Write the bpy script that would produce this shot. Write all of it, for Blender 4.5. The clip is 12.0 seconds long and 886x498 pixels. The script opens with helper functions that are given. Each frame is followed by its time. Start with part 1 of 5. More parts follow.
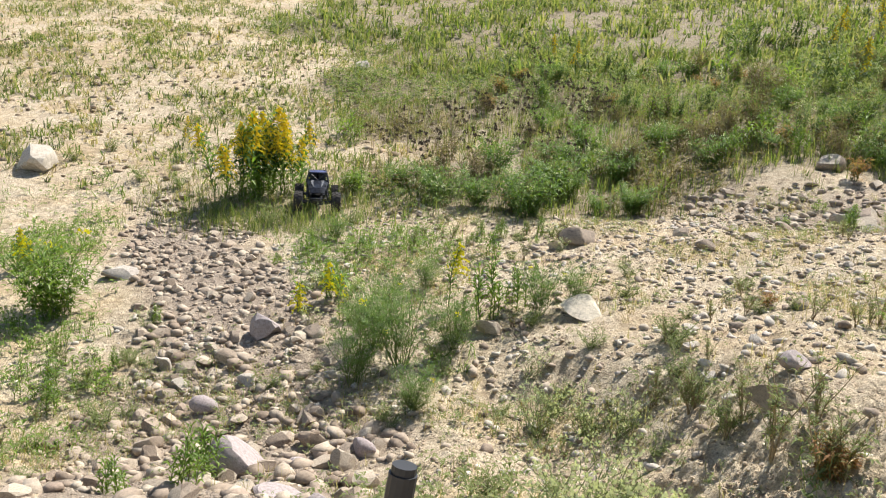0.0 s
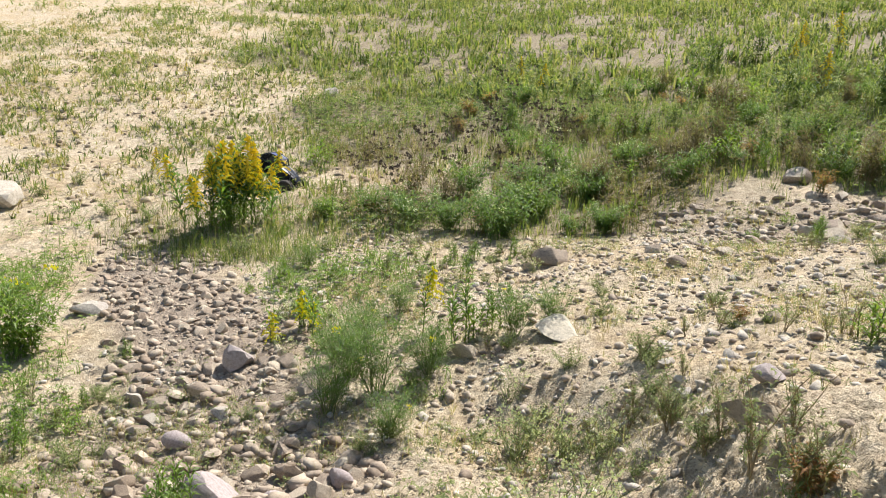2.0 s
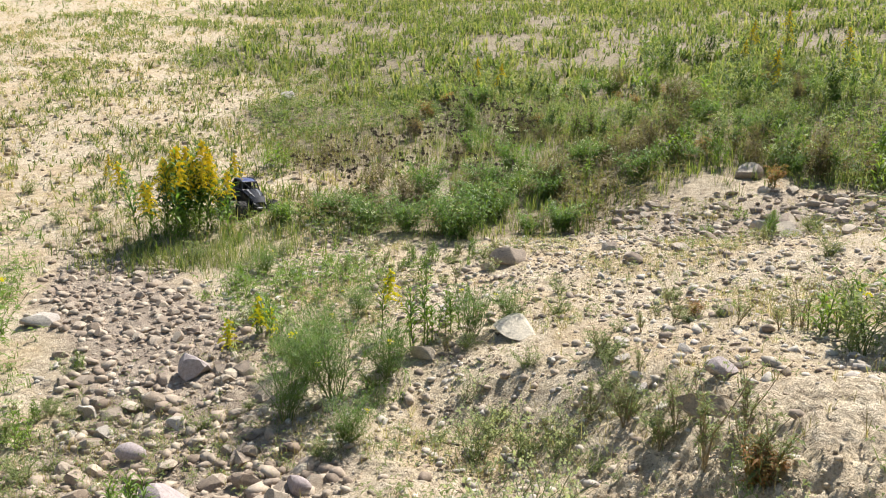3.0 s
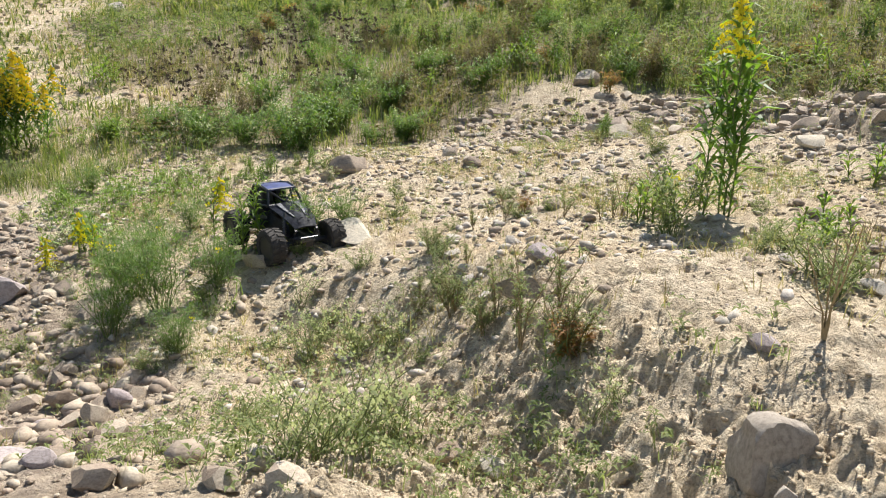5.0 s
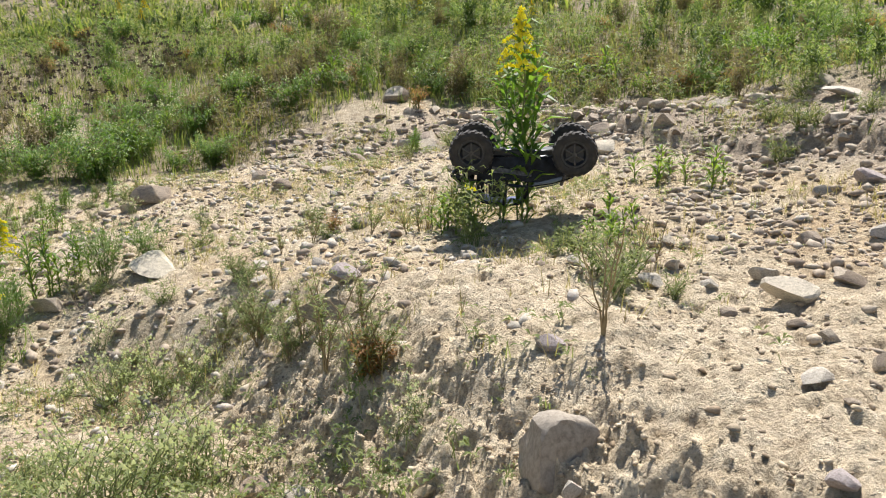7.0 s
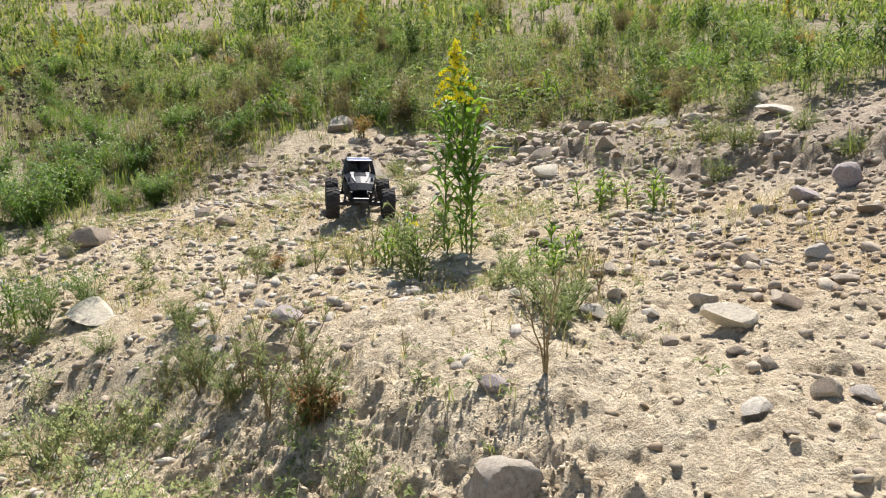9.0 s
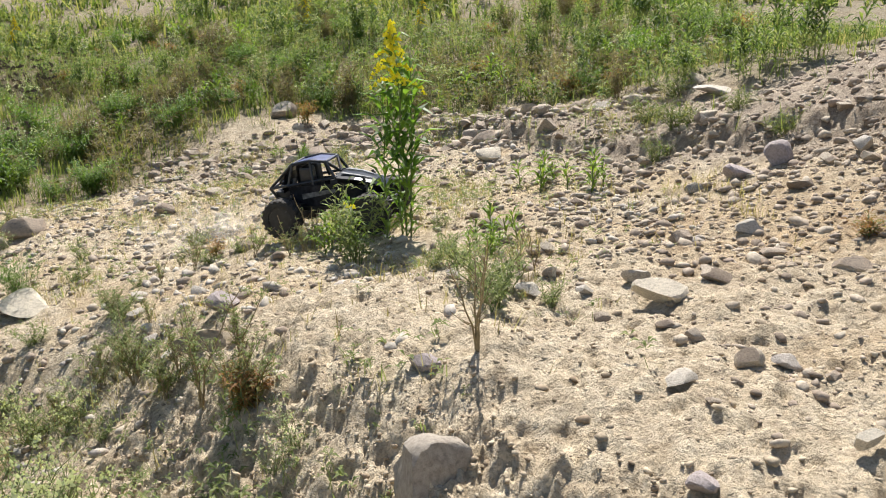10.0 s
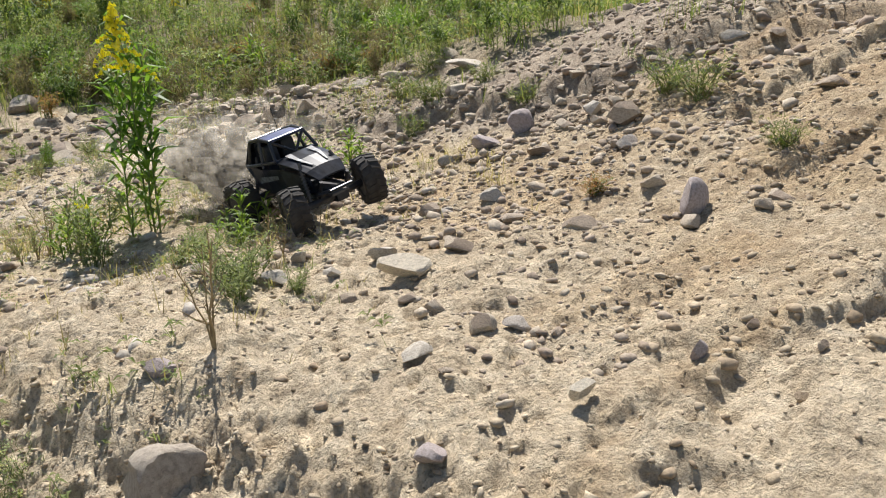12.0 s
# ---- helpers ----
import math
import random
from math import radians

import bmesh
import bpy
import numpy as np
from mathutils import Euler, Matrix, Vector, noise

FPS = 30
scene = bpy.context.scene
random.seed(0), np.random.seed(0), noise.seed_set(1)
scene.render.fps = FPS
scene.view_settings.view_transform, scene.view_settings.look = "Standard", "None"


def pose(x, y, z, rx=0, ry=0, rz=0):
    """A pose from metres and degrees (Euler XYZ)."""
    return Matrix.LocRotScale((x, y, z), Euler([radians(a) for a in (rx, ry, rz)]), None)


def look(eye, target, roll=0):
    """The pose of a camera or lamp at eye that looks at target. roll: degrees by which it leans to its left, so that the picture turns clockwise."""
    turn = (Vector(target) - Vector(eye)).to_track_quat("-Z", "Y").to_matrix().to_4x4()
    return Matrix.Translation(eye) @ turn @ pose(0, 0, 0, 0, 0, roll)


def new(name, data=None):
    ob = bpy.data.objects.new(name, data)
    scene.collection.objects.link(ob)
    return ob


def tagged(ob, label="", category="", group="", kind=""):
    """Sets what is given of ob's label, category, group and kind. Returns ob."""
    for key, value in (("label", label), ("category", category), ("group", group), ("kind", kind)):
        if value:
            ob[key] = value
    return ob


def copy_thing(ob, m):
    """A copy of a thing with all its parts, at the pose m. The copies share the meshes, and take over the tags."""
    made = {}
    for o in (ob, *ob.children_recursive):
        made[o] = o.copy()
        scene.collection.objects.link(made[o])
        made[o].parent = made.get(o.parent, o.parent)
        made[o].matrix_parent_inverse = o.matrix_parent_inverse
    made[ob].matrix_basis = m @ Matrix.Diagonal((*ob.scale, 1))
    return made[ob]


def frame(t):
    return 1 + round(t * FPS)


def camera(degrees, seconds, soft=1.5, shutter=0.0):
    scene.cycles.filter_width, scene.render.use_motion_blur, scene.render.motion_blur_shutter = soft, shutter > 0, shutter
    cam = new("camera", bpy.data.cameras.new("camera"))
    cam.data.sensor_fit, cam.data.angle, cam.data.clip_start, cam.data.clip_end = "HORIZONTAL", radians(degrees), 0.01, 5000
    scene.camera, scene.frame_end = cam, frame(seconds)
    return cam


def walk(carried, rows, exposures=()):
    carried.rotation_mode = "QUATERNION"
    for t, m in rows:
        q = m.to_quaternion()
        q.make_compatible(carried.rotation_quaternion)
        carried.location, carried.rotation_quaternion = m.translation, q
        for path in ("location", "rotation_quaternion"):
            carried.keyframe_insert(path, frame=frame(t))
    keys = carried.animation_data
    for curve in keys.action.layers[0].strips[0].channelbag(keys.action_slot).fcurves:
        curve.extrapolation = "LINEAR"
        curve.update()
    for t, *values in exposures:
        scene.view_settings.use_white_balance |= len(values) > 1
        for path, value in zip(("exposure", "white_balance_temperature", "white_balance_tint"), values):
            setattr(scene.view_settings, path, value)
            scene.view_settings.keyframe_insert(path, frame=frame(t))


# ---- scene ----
cam = camera(56.2, 12.0, soft=1.1)
PATH = [
    (0, (0.309, 0.051, 0.922), (-0.545, 1.805, 0.479), 3.5),
    (0.5, (0.31, 0.061, 0.921), (-0.519, 1.825, 0.473), 2.8),
    (1, (0.307, 0.071, 0.91), (-0.516, 1.837, 0.458), 3.0),
    (1.5, (0.314, 0.069, 0.907), (-0.498, 1.846, 0.479), 2.9),
    (2, (0.312, 0.069, 0.922), (-0.495, 1.858, 0.537), 2.0),
    (2.5, (0.32, 0.072, 0.923), (-0.471, 1.87, 0.546), 1.2),
    (3, (0.331, 0.089, 0.919), (-0.394, 1.914, 0.541), 1.2),
    (3.5, (0.358, 0.115, 0.904), (-0.268, 1.971, 0.5), 1.3),
    (3.7, (0.371, 0.118, 0.891), (-0.212, 1.984, 0.468), 1.4),
    (5.3, (0.434, 0.153, 0.83), (0.071, 2.033, 0.253), 1.4),
    (5.5, (0.435, 0.153, 0.83), (0.096, 2.034, 0.24), 1.5),
    (6, (0.462, 0.161, 0.833), (0.234, 2.057, 0.239), 1.3),
    (6.5, (0.493, 0.168, 0.833), (0.369, 2.077, 0.249), 0.8),
    (7, (0.514, 0.173, 0.837), (0.514, 2.108, 0.331), -0.0),
    (7.2, (0.551, 0.191, 0.871), (0.626, 2.135, 0.407), -0.4),
    (9, (0.551, 0.201, 0.87), (0.659, 2.145, 0.413), -1.7),
    (9.5, (0.565, 0.207, 0.864), (0.708, 2.146, 0.397), -2.1),
    (10, (0.596, 0.2, 0.853), (0.813, 2.127, 0.362), -2.0),
    (10.5, (0.641, 0.204, 0.85), (0.99, 2.104, 0.33), -1.9),
    (11, (0.671, 0.202, 0.85), (1.161, 2.075, 0.348), -2.4),
    (11.5, (0.732, 0.203, 0.864), (1.364, 2.034, 0.366), -3.6),
    (12, (0.717, 0.202, 0.847), (1.401, 1.997, 0.287), -3.5),
]
walk(cam, [(t, look(eye, target, roll)) for t, eye, target, roll in PATH], [(0, 0.86), (7.2, 0.84), (9.5, 0.80), (11, 0.72), (12, 0.60)])

# ---- sky and sun ----
SUN_FROM = Vector((0.14, 0.57, 0.81)).normalized()
sky = bpy.data.worlds.new("sky")
scene.world = sky
sky.use_nodes = True
wn = sky.node_tree.nodes
tex = wn.new("ShaderNodeTexSky")
tex.sky_type, tex.sun_disc = "NISHITA", False
tex.sun_elevation = math.asin(SUN_FROM.z)
tex.sun_rotation = math.atan2(SUN_FROM.x, SUN_FROM.y)
sky.node_tree.links.new(tex.outputs[0], wn["Background"].inputs[0])
wn["Background"].inputs[1].default_value = 0.08
sun = new("sun", bpy.data.lights.new("sun", "SUN"))
sun.data.energy, sun.data.angle, sun.data.color = 4.9, radians(0.55), (1.0, 0.955, 0.905)
sun.matrix_world = look(SUN_FROM * 30, (0, 0, 0))


# ---- materials ----
def material(name, build, rough=0.8, metal=0.0):
    m = bpy.data.materials.new(name)
    m.use_nodes = True
    n, l = m.node_tree.nodes, m.node_tree.links
    b = n["Principled BSDF"]
    b.inputs["Roughness"].default_value, b.inputs["Metallic"].default_value = rough, metal
    build(n, l, b)
    return m


def ramp(n, l, source, stops):
    r = n.new("ShaderNodeValToRGB")
    e = r.color_ramp.elements
    while len(e) < len(stops):
        e.new(0.5)
    for k, (at, colour) in zip(e, stops):
        k.position, k.color = at, (*colour, 1)
    l.new(source, r.inputs[0])
    return r.outputs[0]


def grain(n, l, scale, detail=4.0, rough=0.6, where="Object"):
    c = n.new("ShaderNodeTexCoord")
    t = n.new("ShaderNodeTexNoise")
    t.inputs["Scale"].default_value, t.inputs["Detail"].default_value, t.inputs["Roughness"].default_value = scale, detail, rough
    l.new(c.outputs[where], t.inputs["Vector"])
    return t.outputs["Fac"]


def mixed(n, l, a, b, fac, blend="MIX"):
    x = n.new("ShaderNodeMix")
    x.data_type, x.blend_type = "RGBA", blend
    for socket, v in ((x.inputs[6], a), (x.inputs[7], b), (x.inputs[0], fac)):
        if isinstance(v, (tuple, float, int)):
            socket.default_value = (*v, 1) if isinstance(v, tuple) else v
        else:
            l.new(v, socket)
    return x.outputs[2]


def bump(n, l, b, height, strength, distance):
    k = n.new("ShaderNodeBump")
    k.inputs["Strength"].default_value, k.inputs["Distance"].default_value = strength, distance
    l.new(height, k.inputs["Height"])
    l.new(k.outputs[0], b.inputs["Normal"])


def soil_nodes(n, l, b):
    # three soils by the sheet's own attribute: sand, gully silt, loam under the weeds
    a = n.new("ShaderNodeAttribute")
    a.attribute_name = "soil"
    s = n.new("ShaderNodeSeparateColor")
    l.new(a.outputs["Color"], s.inputs[0])
    fine, coarse = grain(n, l, 160, 6, 0.7), grain(n, l, 2.2, 5)
    mid = grain(n, l, 22, 5, 0.65)
    sand = ramp(n, l, mid, [(0.25, (0.35, 0.27, 0.175)), (0.5, (0.56, 0.46, 0.315)), (0.75, (0.68, 0.59, 0.44))])
    ochre = ramp(n, l, mid, [(0.25, (0.33, 0.235, 0.135)), (0.55, (0.54, 0.42, 0.26)), (0.8, (0.66, 0.545, 0.37))])
    patch = ramp(n, l, coarse, [(0.45, (0, 0, 0)), (0.62, (1, 1, 1))])
    base = mixed(n, l, sand, ochre, patch)
    silt = ramp(n, l, mid, [(0.25, (0.23, 0.175, 0.13)), (0.55, (0.39, 0.315, 0.235)), (0.8, (0.52, 0.43, 0.32))])
    loam = ramp(n, l, mid, [(0.3, (0.10, 0.08, 0.045)), (0.6, (0.22, 0.18, 0.10)), (0.8, (0.38, 0.32, 0.2))])
    crust = ramp(n, l, mid, [(0.25, (0.42, 0.325, 0.21)), (0.5, (0.62, 0.51, 0.355)), (0.75, (0.72, 0.62, 0.455))])
    track = ramp(n, l, mid, [(0.25, (0.33, 0.225, 0.125)), (0.5, (0.48, 0.355, 0.21)), (0.78, (0.60, 0.475, 0.31))])
    base = mixed(n, l, base, track, a.outputs["Alpha"])
    base = mixed(n, l, base, crust, s.outputs[0])
    base = mixed(n, l, base, silt, s.outputs[1])
    base = mixed(n, l, base, loam, s.outputs[2])
    speck = ramp(n, l, fine, [(0.32, (0.55, 0.52, 0.5)), (0.5, (1, 1, 1)), (0.7, (1.1, 1.08, 1.05))])
    # grit: flat little grains of lighter and darker earth at two sizes
    co = n.new("ShaderNodeTexCoord")
    for scale, low, high, much in ((75, 0.62, 1.35, 0.55), (26, 0.74, 1.22, 0.45)):
        v = n.new("ShaderNodeTexVoronoi")
        v.inputs["Scale"].default_value = scale
        l.new(co.outputs["Object"], v.inputs["Vector"])
        g = n.new("ShaderNodeSeparateColor")
        l.new(v.outputs["Color"], g.inputs[0])
        tone = ramp(n, l, g.outputs[0], [(0.0, (low, low * 0.96, low * 0.9)), (0.25, (0.92, 0.91, 0.89)), (0.7, (1, 1, 1)), (1.0, (high, high, high * 0.98))])
        base = mixed(n, l, base, tone, much, "MULTIPLY")
    l.new(mixed(n, l, base, speck, 1.0, "MULTIPLY"), b.inputs["Base Color"])
    add = n.new("ShaderNodeMath")
    add.operation = "MULTIPLY_ADD"
    l.new(grain(n, l, 48, 5, 0.7), add.inputs[0])
    add.inputs[1].default_value = 2.2
    l.new(fine, add.inputs[2])
    bump(n, l, b, add.outputs[0], 1.0, 0.0095)


def stone_nodes(dark, mid, light, tint):
    def build(n, l, b):
        o = n.new("ShaderNodeObjectInfo")
        g = n.new("ShaderNodeNewGeometry")
        add = n.new("ShaderNodeMath")
        add.operation = "ADD"
        l.new(o.outputs["Random"], add.inputs[0])
        l.new(g.outputs["Random Per Island"], add.inputs[1])
        fr = n.new("ShaderNodeMath")
        fr.operation = "FRACT"
        l.new(add.outputs[0], fr.inputs[0])
        own = ramp(n, l, fr.outputs[0], [(0.0, dark), (0.35, mid), (0.7, light), (1.0, tint)])
        blot = ramp(n, l, grain(n, l, 14, 6, 0.7), [(0.3, (0.55, 0.53, 0.52)), (0.55, (1, 1, 1)), (0.75, (1.18, 1.14, 1.08))])
        speck = ramp(n, l, grain(n, l, 120, 4, 0.7), [(0.35, (0.7, 0.68, 0.66)), (0.55, (1, 1, 1))])
        l.new(mixed(n, l, mixed(n, l, own, blot, 1.0, "MULTIPLY"), speck, 0.8, "MULTIPLY"), b.inputs["Base Color"])
        bump(n, l, b, grain(n, l, 45, 6, 0.7), 0.5, 0.008)
    return build


def leaf_nodes(*colours, spread=0.0):
    def build(n, l, b):
        g = n.new("ShaderNodeNewGeometry")
        k = len(colours) - 1
        own = ramp(n, l, g.outputs["Random Per Island"], [(i / max(k, 1), c) for i, c in enumerate(colours)])
        vein = ramp(n, l, grain(n, l, 60, 3), [(0.3, (0.75, 0.78, 0.7)), (0.6, (1, 1, 1))])
        colour = mixed(n, l, own, vein, 0.7, "MULTIPLY")
        l.new(colour, b.inputs["Base Color"])
        # thin leaves let sunlight through
        t = n.new("ShaderNodeBsdfTranslucent")
        l.new(mixed(n, l, colour, (1.25, 1.32, 0.75), 1.0, "MULTIPLY"), t.inputs[0])
        mix = n.new("ShaderNodeMixShader")
        mix.inputs[0].default_value = 0.5
        l.new(b.outputs[0], mix.inputs[1])
        l.new(t.outputs[0], mix.inputs[2])
        l.new(mix.outputs[0], n["Material Output"].inputs[0])
    return build


def plain(colour, var=0.25, scale=30, bumpy=0.0):
    def build(n, l, b):
        g = ramp(n, l, grain(n, l, scale, 5), [(0.3, tuple(c * (1 - var) for c in colour)), (0.7, tuple(min(1, c * (1 + var)) for c in colour))])
        l.new(g, b.inputs["Base Color"])
        if bumpy:
            bump(n, l, b, grain(n, l, scale * 3, 4), bumpy, 0.002)
    return build


SOIL = material("dry_soil", soil_nodes, 0.95)
STONE = material("field_stone", stone_nodes((0.24, 0.18, 0.125), (0.40, 0.32, 0.235), (0.54, 0.46, 0.345), (0.37, 0.28, 0.205)), 0.85)
PALE = material("pale_stone", stone_nodes((0.44, 0.39, 0.31), (0.52, 0.465, 0.38), (0.57, 0.515, 0.43), (0.46, 0.40, 0.34)), 0.85)
CHALKY = material("chalky_stone", stone_nodes((0.60, 0.53, 0.40), (0.66, 0.585, 0.45), (0.70, 0.625, 0.49), (0.62, 0.54, 0.41)), 0.9)
LILAC = material("lilac_stone", stone_nodes((0.38, 0.32, 0.30), (0.43, 0.37, 0.345), (0.45, 0.385, 0.36), (0.40, 0.335, 0.315)), 0.85)
GREYBOULDER = material("boulder_stone", stone_nodes((0.34, 0.285, 0.225), (0.37, 0.315, 0.25), (0.40, 0.345, 0.275), (0.36, 0.30, 0.235)), 0.9)
CLOD = material("dry_clod", stone_nodes((0.30, 0.225, 0.145), (0.42, 0.335, 0.225), (0.50, 0.415, 0.29), (0.36, 0.27, 0.175)), 0.95)
CRUMB = material("soil_crumb", stone_nodes((0.36, 0.275, 0.18), (0.50, 0.405, 0.28), (0.60, 0.505, 0.36), (0.44, 0.345, 0.23)), 0.95)
LEAF = material("green_leaf", leaf_nodes((0.07, 0.135, 0.022), (0.11, 0.20, 0.03), (0.15, 0.25, 0.038), (0.20, 0.29, 0.05)), 0.55)
LIME = material("lime_leaf", leaf_nodes((0.11, 0.19, 0.025), (0.17, 0.26, 0.035), (0.22, 0.30, 0.05)), 0.55)
FEATHER = material("feathery_leaf", leaf_nodes((0.09, 0.16, 0.03), (0.14, 0.22, 0.05), (0.19, 0.27, 0.08)), 0.6)
DUSTY = material("dusty_leaf", leaf_nodes((0.15, 0.19, 0.07), (0.23, 0.27, 0.10), (0.29, 0.31, 0.14)), 0.7)
STRAW = material("dry_straw", leaf_nodes((0.30, 0.24, 0.11), (0.42, 0.34, 0.17), (0.50, 0.42, 0.24), (0.22, 0.17, 0.08)), 0.8)
GRASS = material("meadow_grass", leaf_nodes((0.045, 0.08, 0.018), (0.12, 0.175, 0.035), (0.23, 0.27, 0.07), (0.37, 0.34, 0.15), (0.06, 0.10, 0.022)), 0.65)
BROWN = material("withered_leaf", leaf_nodes((0.09, 0.075, 0.035), (0.15, 0.115, 0.055), (0.22, 0.18, 0.09), (0.12, 0.13, 0.05)), 0.8)
RUST = material("rusty_leaf", leaf_nodes((0.28, 0.13, 0.05), (0.36, 0.20, 0.08), (0.2, 0.2, 0.05)), 0.7)
YELLOW = material("yellow_blossom", leaf_nodes((0.78, 0.68, 0.03), (0.85, 0.76, 0.05), (0.88, 0.80, 0.12)), 0.7)
OCHRE = material("ochre_blossom", leaf_nodes((0.80, 0.62, 0.03), (0.86, 0.70, 0.05), (0.86, 0.76, 0.12)), 0.75)
WHITE = material("white_blossom", leaf_nodes((0.72, 0.70, 0.62), (0.80, 0.79, 0.72)), 0.7)
MEADOW = material("meadow_leaf", leaf_nodes((0.045, 0.08, 0.02), (0.12, 0.18, 0.04), (0.21, 0.27, 0.075), (0.34, 0.35, 0.16)), 0.65)
STEM = material("green_stem", plain((0.15, 0.18, 0.05)), 0.7)
DRYSTEM = material("dry_stem", plain((0.27, 0.20, 0.10)), 0.8)
HEAD = material("dark_seed_head", plain((0.10, 0.07, 0.045)), 0.9)


# ---- shape of the ground ----
AMPS = [0.133, 0.179, -0.010, -0.011, -0.059, -0.050, 0.001, 0.007, -0.000, -0.153, -0.066, 0.038, -0.003, 0.093, -0.200, 0.013, -0.055, -0.004, -0.044, 0.054, 0.114, -0.078, -0.024, -0.071, -0.045, -0.171, 0.012, -0.043, -0.005, 0.069, 0.143, 0.119, 0.036]
CX, CY = (-3, -1.8, -0.6, 0.6, 1.8, 3.0), (1.3, 1.9, 2.8, 4.1, 6.0)
rng = np.random.default_rng(7)
LATTICE = rng.random((256, 256))


def value_noise(x, y):
    xi, yi = np.floor(x).astype(int), np.floor(y).astype(int)
    u, v = x - xi, y - yi
    u, v = u * u * (3 - 2 * u), v * v * (3 - 2 * v)
    a, b, c, d = (LATTICE[(xi + i) % 256, (yi + j) % 256] for i, j in ((0, 0), (1, 0), (0, 1), (1, 1)))
    return (a * (1 - u) + b * u) * (1 - v) + (c * (1 - u) + d * u) * v


def cells(x, y):
    """Distance to the nearest of scattered centres, one to a unit cell, and that centre's own number."""
    xi, yi = np.floor(x).astype(int), np.floor(y).astype(int)
    best, own = np.full(x.shape, 9.0), np.zeros(x.shape)
    for i in (-1, 0, 1):
        for j in (-1, 0, 1):
            a, b = LATTICE[(xi + i) % 256, (yi + j) % 256], LATTICE[(yi + j + 57) % 256, (xi + i + 91) % 256]
            d = np.hypot(xi + i + a - x, yi + j + b - y)
            own = np.where(d < best, LATTICE[(xi + i + 33) % 256, (yi + j + 17) % 256], own)
            best = np.minimum(best, d)
    return best, own


def smooth(a, b, v):
    t = np.clip((v - a) / (b - a), 0, 1)
    return t * t * (3 - 2 * t)


def below_crest(x, y):
    """How far a place lies down the camera side of the mound's crest, in metres along the ground."""
    crest = np.interp(y, [0.7, 1.2, 1.48, 1.72, 2.05, 2.45, 3.0], [1.45, 1.05, 0.85, 0.65, 0.45, 0.15, -0.4])
    return (crest - x) * 0.78


def large_form(x, y):
    x, y = np.asarray(x, float), np.asarray(y, float)
    z = AMPS[0] + AMPS[1] * 4 * np.tanh(x / 4) + AMPS[2] * np.minimum(y, 30)
    ly = np.log(np.maximum(y, 0.3))
    k = 3
    for cx in CX:
        for cy in CY:
            z = z + AMPS[k] * np.exp(-(((x - cx) / 1.1) ** 2) - ((ly - math.log(cy)) / 0.42) ** 2)
            k += 1
    hill = 0.86 * np.minimum(y, 40) - 0.36 * np.clip(x, -40, 40) - 4.6
    # the mound: a crest with a steep crumbling flank, and a hollow behind it
    d = below_crest(x, y)
    z = z - 0.45 * 0.04 * np.logaddexp(0, d / 0.04) * smooth(0.85, 0.25, d) * smooth(3.0, 2.4, y) * smooth(0.2, 0.7, y)
    for bx, by, size, tall in ((1.1, 1.42, 0.2, 0.045), (0.80, 1.68, 0.2, 0.055), (0.55, 2.05, 0.25, 0.045), (0.77, 2.68, 0.35, -0.05), (0.26, 2.40, 0.12, 0.03)):
        z = z + tall * np.exp(-((x - bx) ** 2 + (y - by) ** 2) / size ** 2)
    z = z + 0.24 * 0.8 * np.logaddexp(0, hill / 0.8) - 0.75 * 0.12 * np.logaddexp(0, (0.95 - np.maximum(y, -0.6)) / 0.12)
    return z


def edge_of_meadow(x):
    return np.interp(x, [-4.4, -2.6, -1.5, -0.9, -0.2, 0.6, 1.7, 2.3, 2.8, 4, 7], [6.2, 5.0, 4.75, 5.1, 6.3, 6.4, 5.6, 4.4, 3.5, 4.2, 7])


def zones(x, y):
    """How much of meadow, gully and crumbled mound there is at a place, 0 to 1."""
    wob = 0.5 * (value_noise(x * 1.7 + 9, y * 1.7) - 0.5) + 0.3 * (value_noise(x * 5, y * 5 + 3) - 0.5)
    meadow = smooth(-0.25, 0.35, y - edge_of_meadow(x) + wob) * smooth(-1.4, 1.4, x + 4.0 + 0.62 * (y - 6) + 2 * wob + 4.5 * (value_noise(x * 0.8 + 3, y * 0.8 + 1) - 0.5))
    bed = np.interp(y, [1.2, 1.8, 2.4, 3.0, 3.8, 4.6], [-0.85, -1.15, -1.75, -2.3, -3.2, -3.9])
    gully = smooth(0.75, 0.35, np.abs(x - bed) + wob * 0.7) * smooth(5.2, 4.2, y) * smooth(0.9, 1.3, y)
    scree = smooth(0.9, 0.4, np.hypot((x - 0.3) / 1.9, (y - 5.6) / 0.75) + wob)
    mound = smooth(1.15, 0.7, np.hypot((x - 0.80) / 1.0, (y - 1.55) / 0.85) + wob * 0.6)
    bank = np.interp(x, [0.9, 1.2, 1.5, 1.75, 2.1, 2.5, 3.2], [5.2, 5.0, 4.45, 3.75, 3.1, 2.75, 2.6])
    cut = smooth(-0.5, 0.05, y - bank + wob) * smooth(0.7, 1.2, x) * (1 - meadow) * 0.85
    return meadow, np.maximum(np.maximum(gully, 0.7 * scree), cut), mound


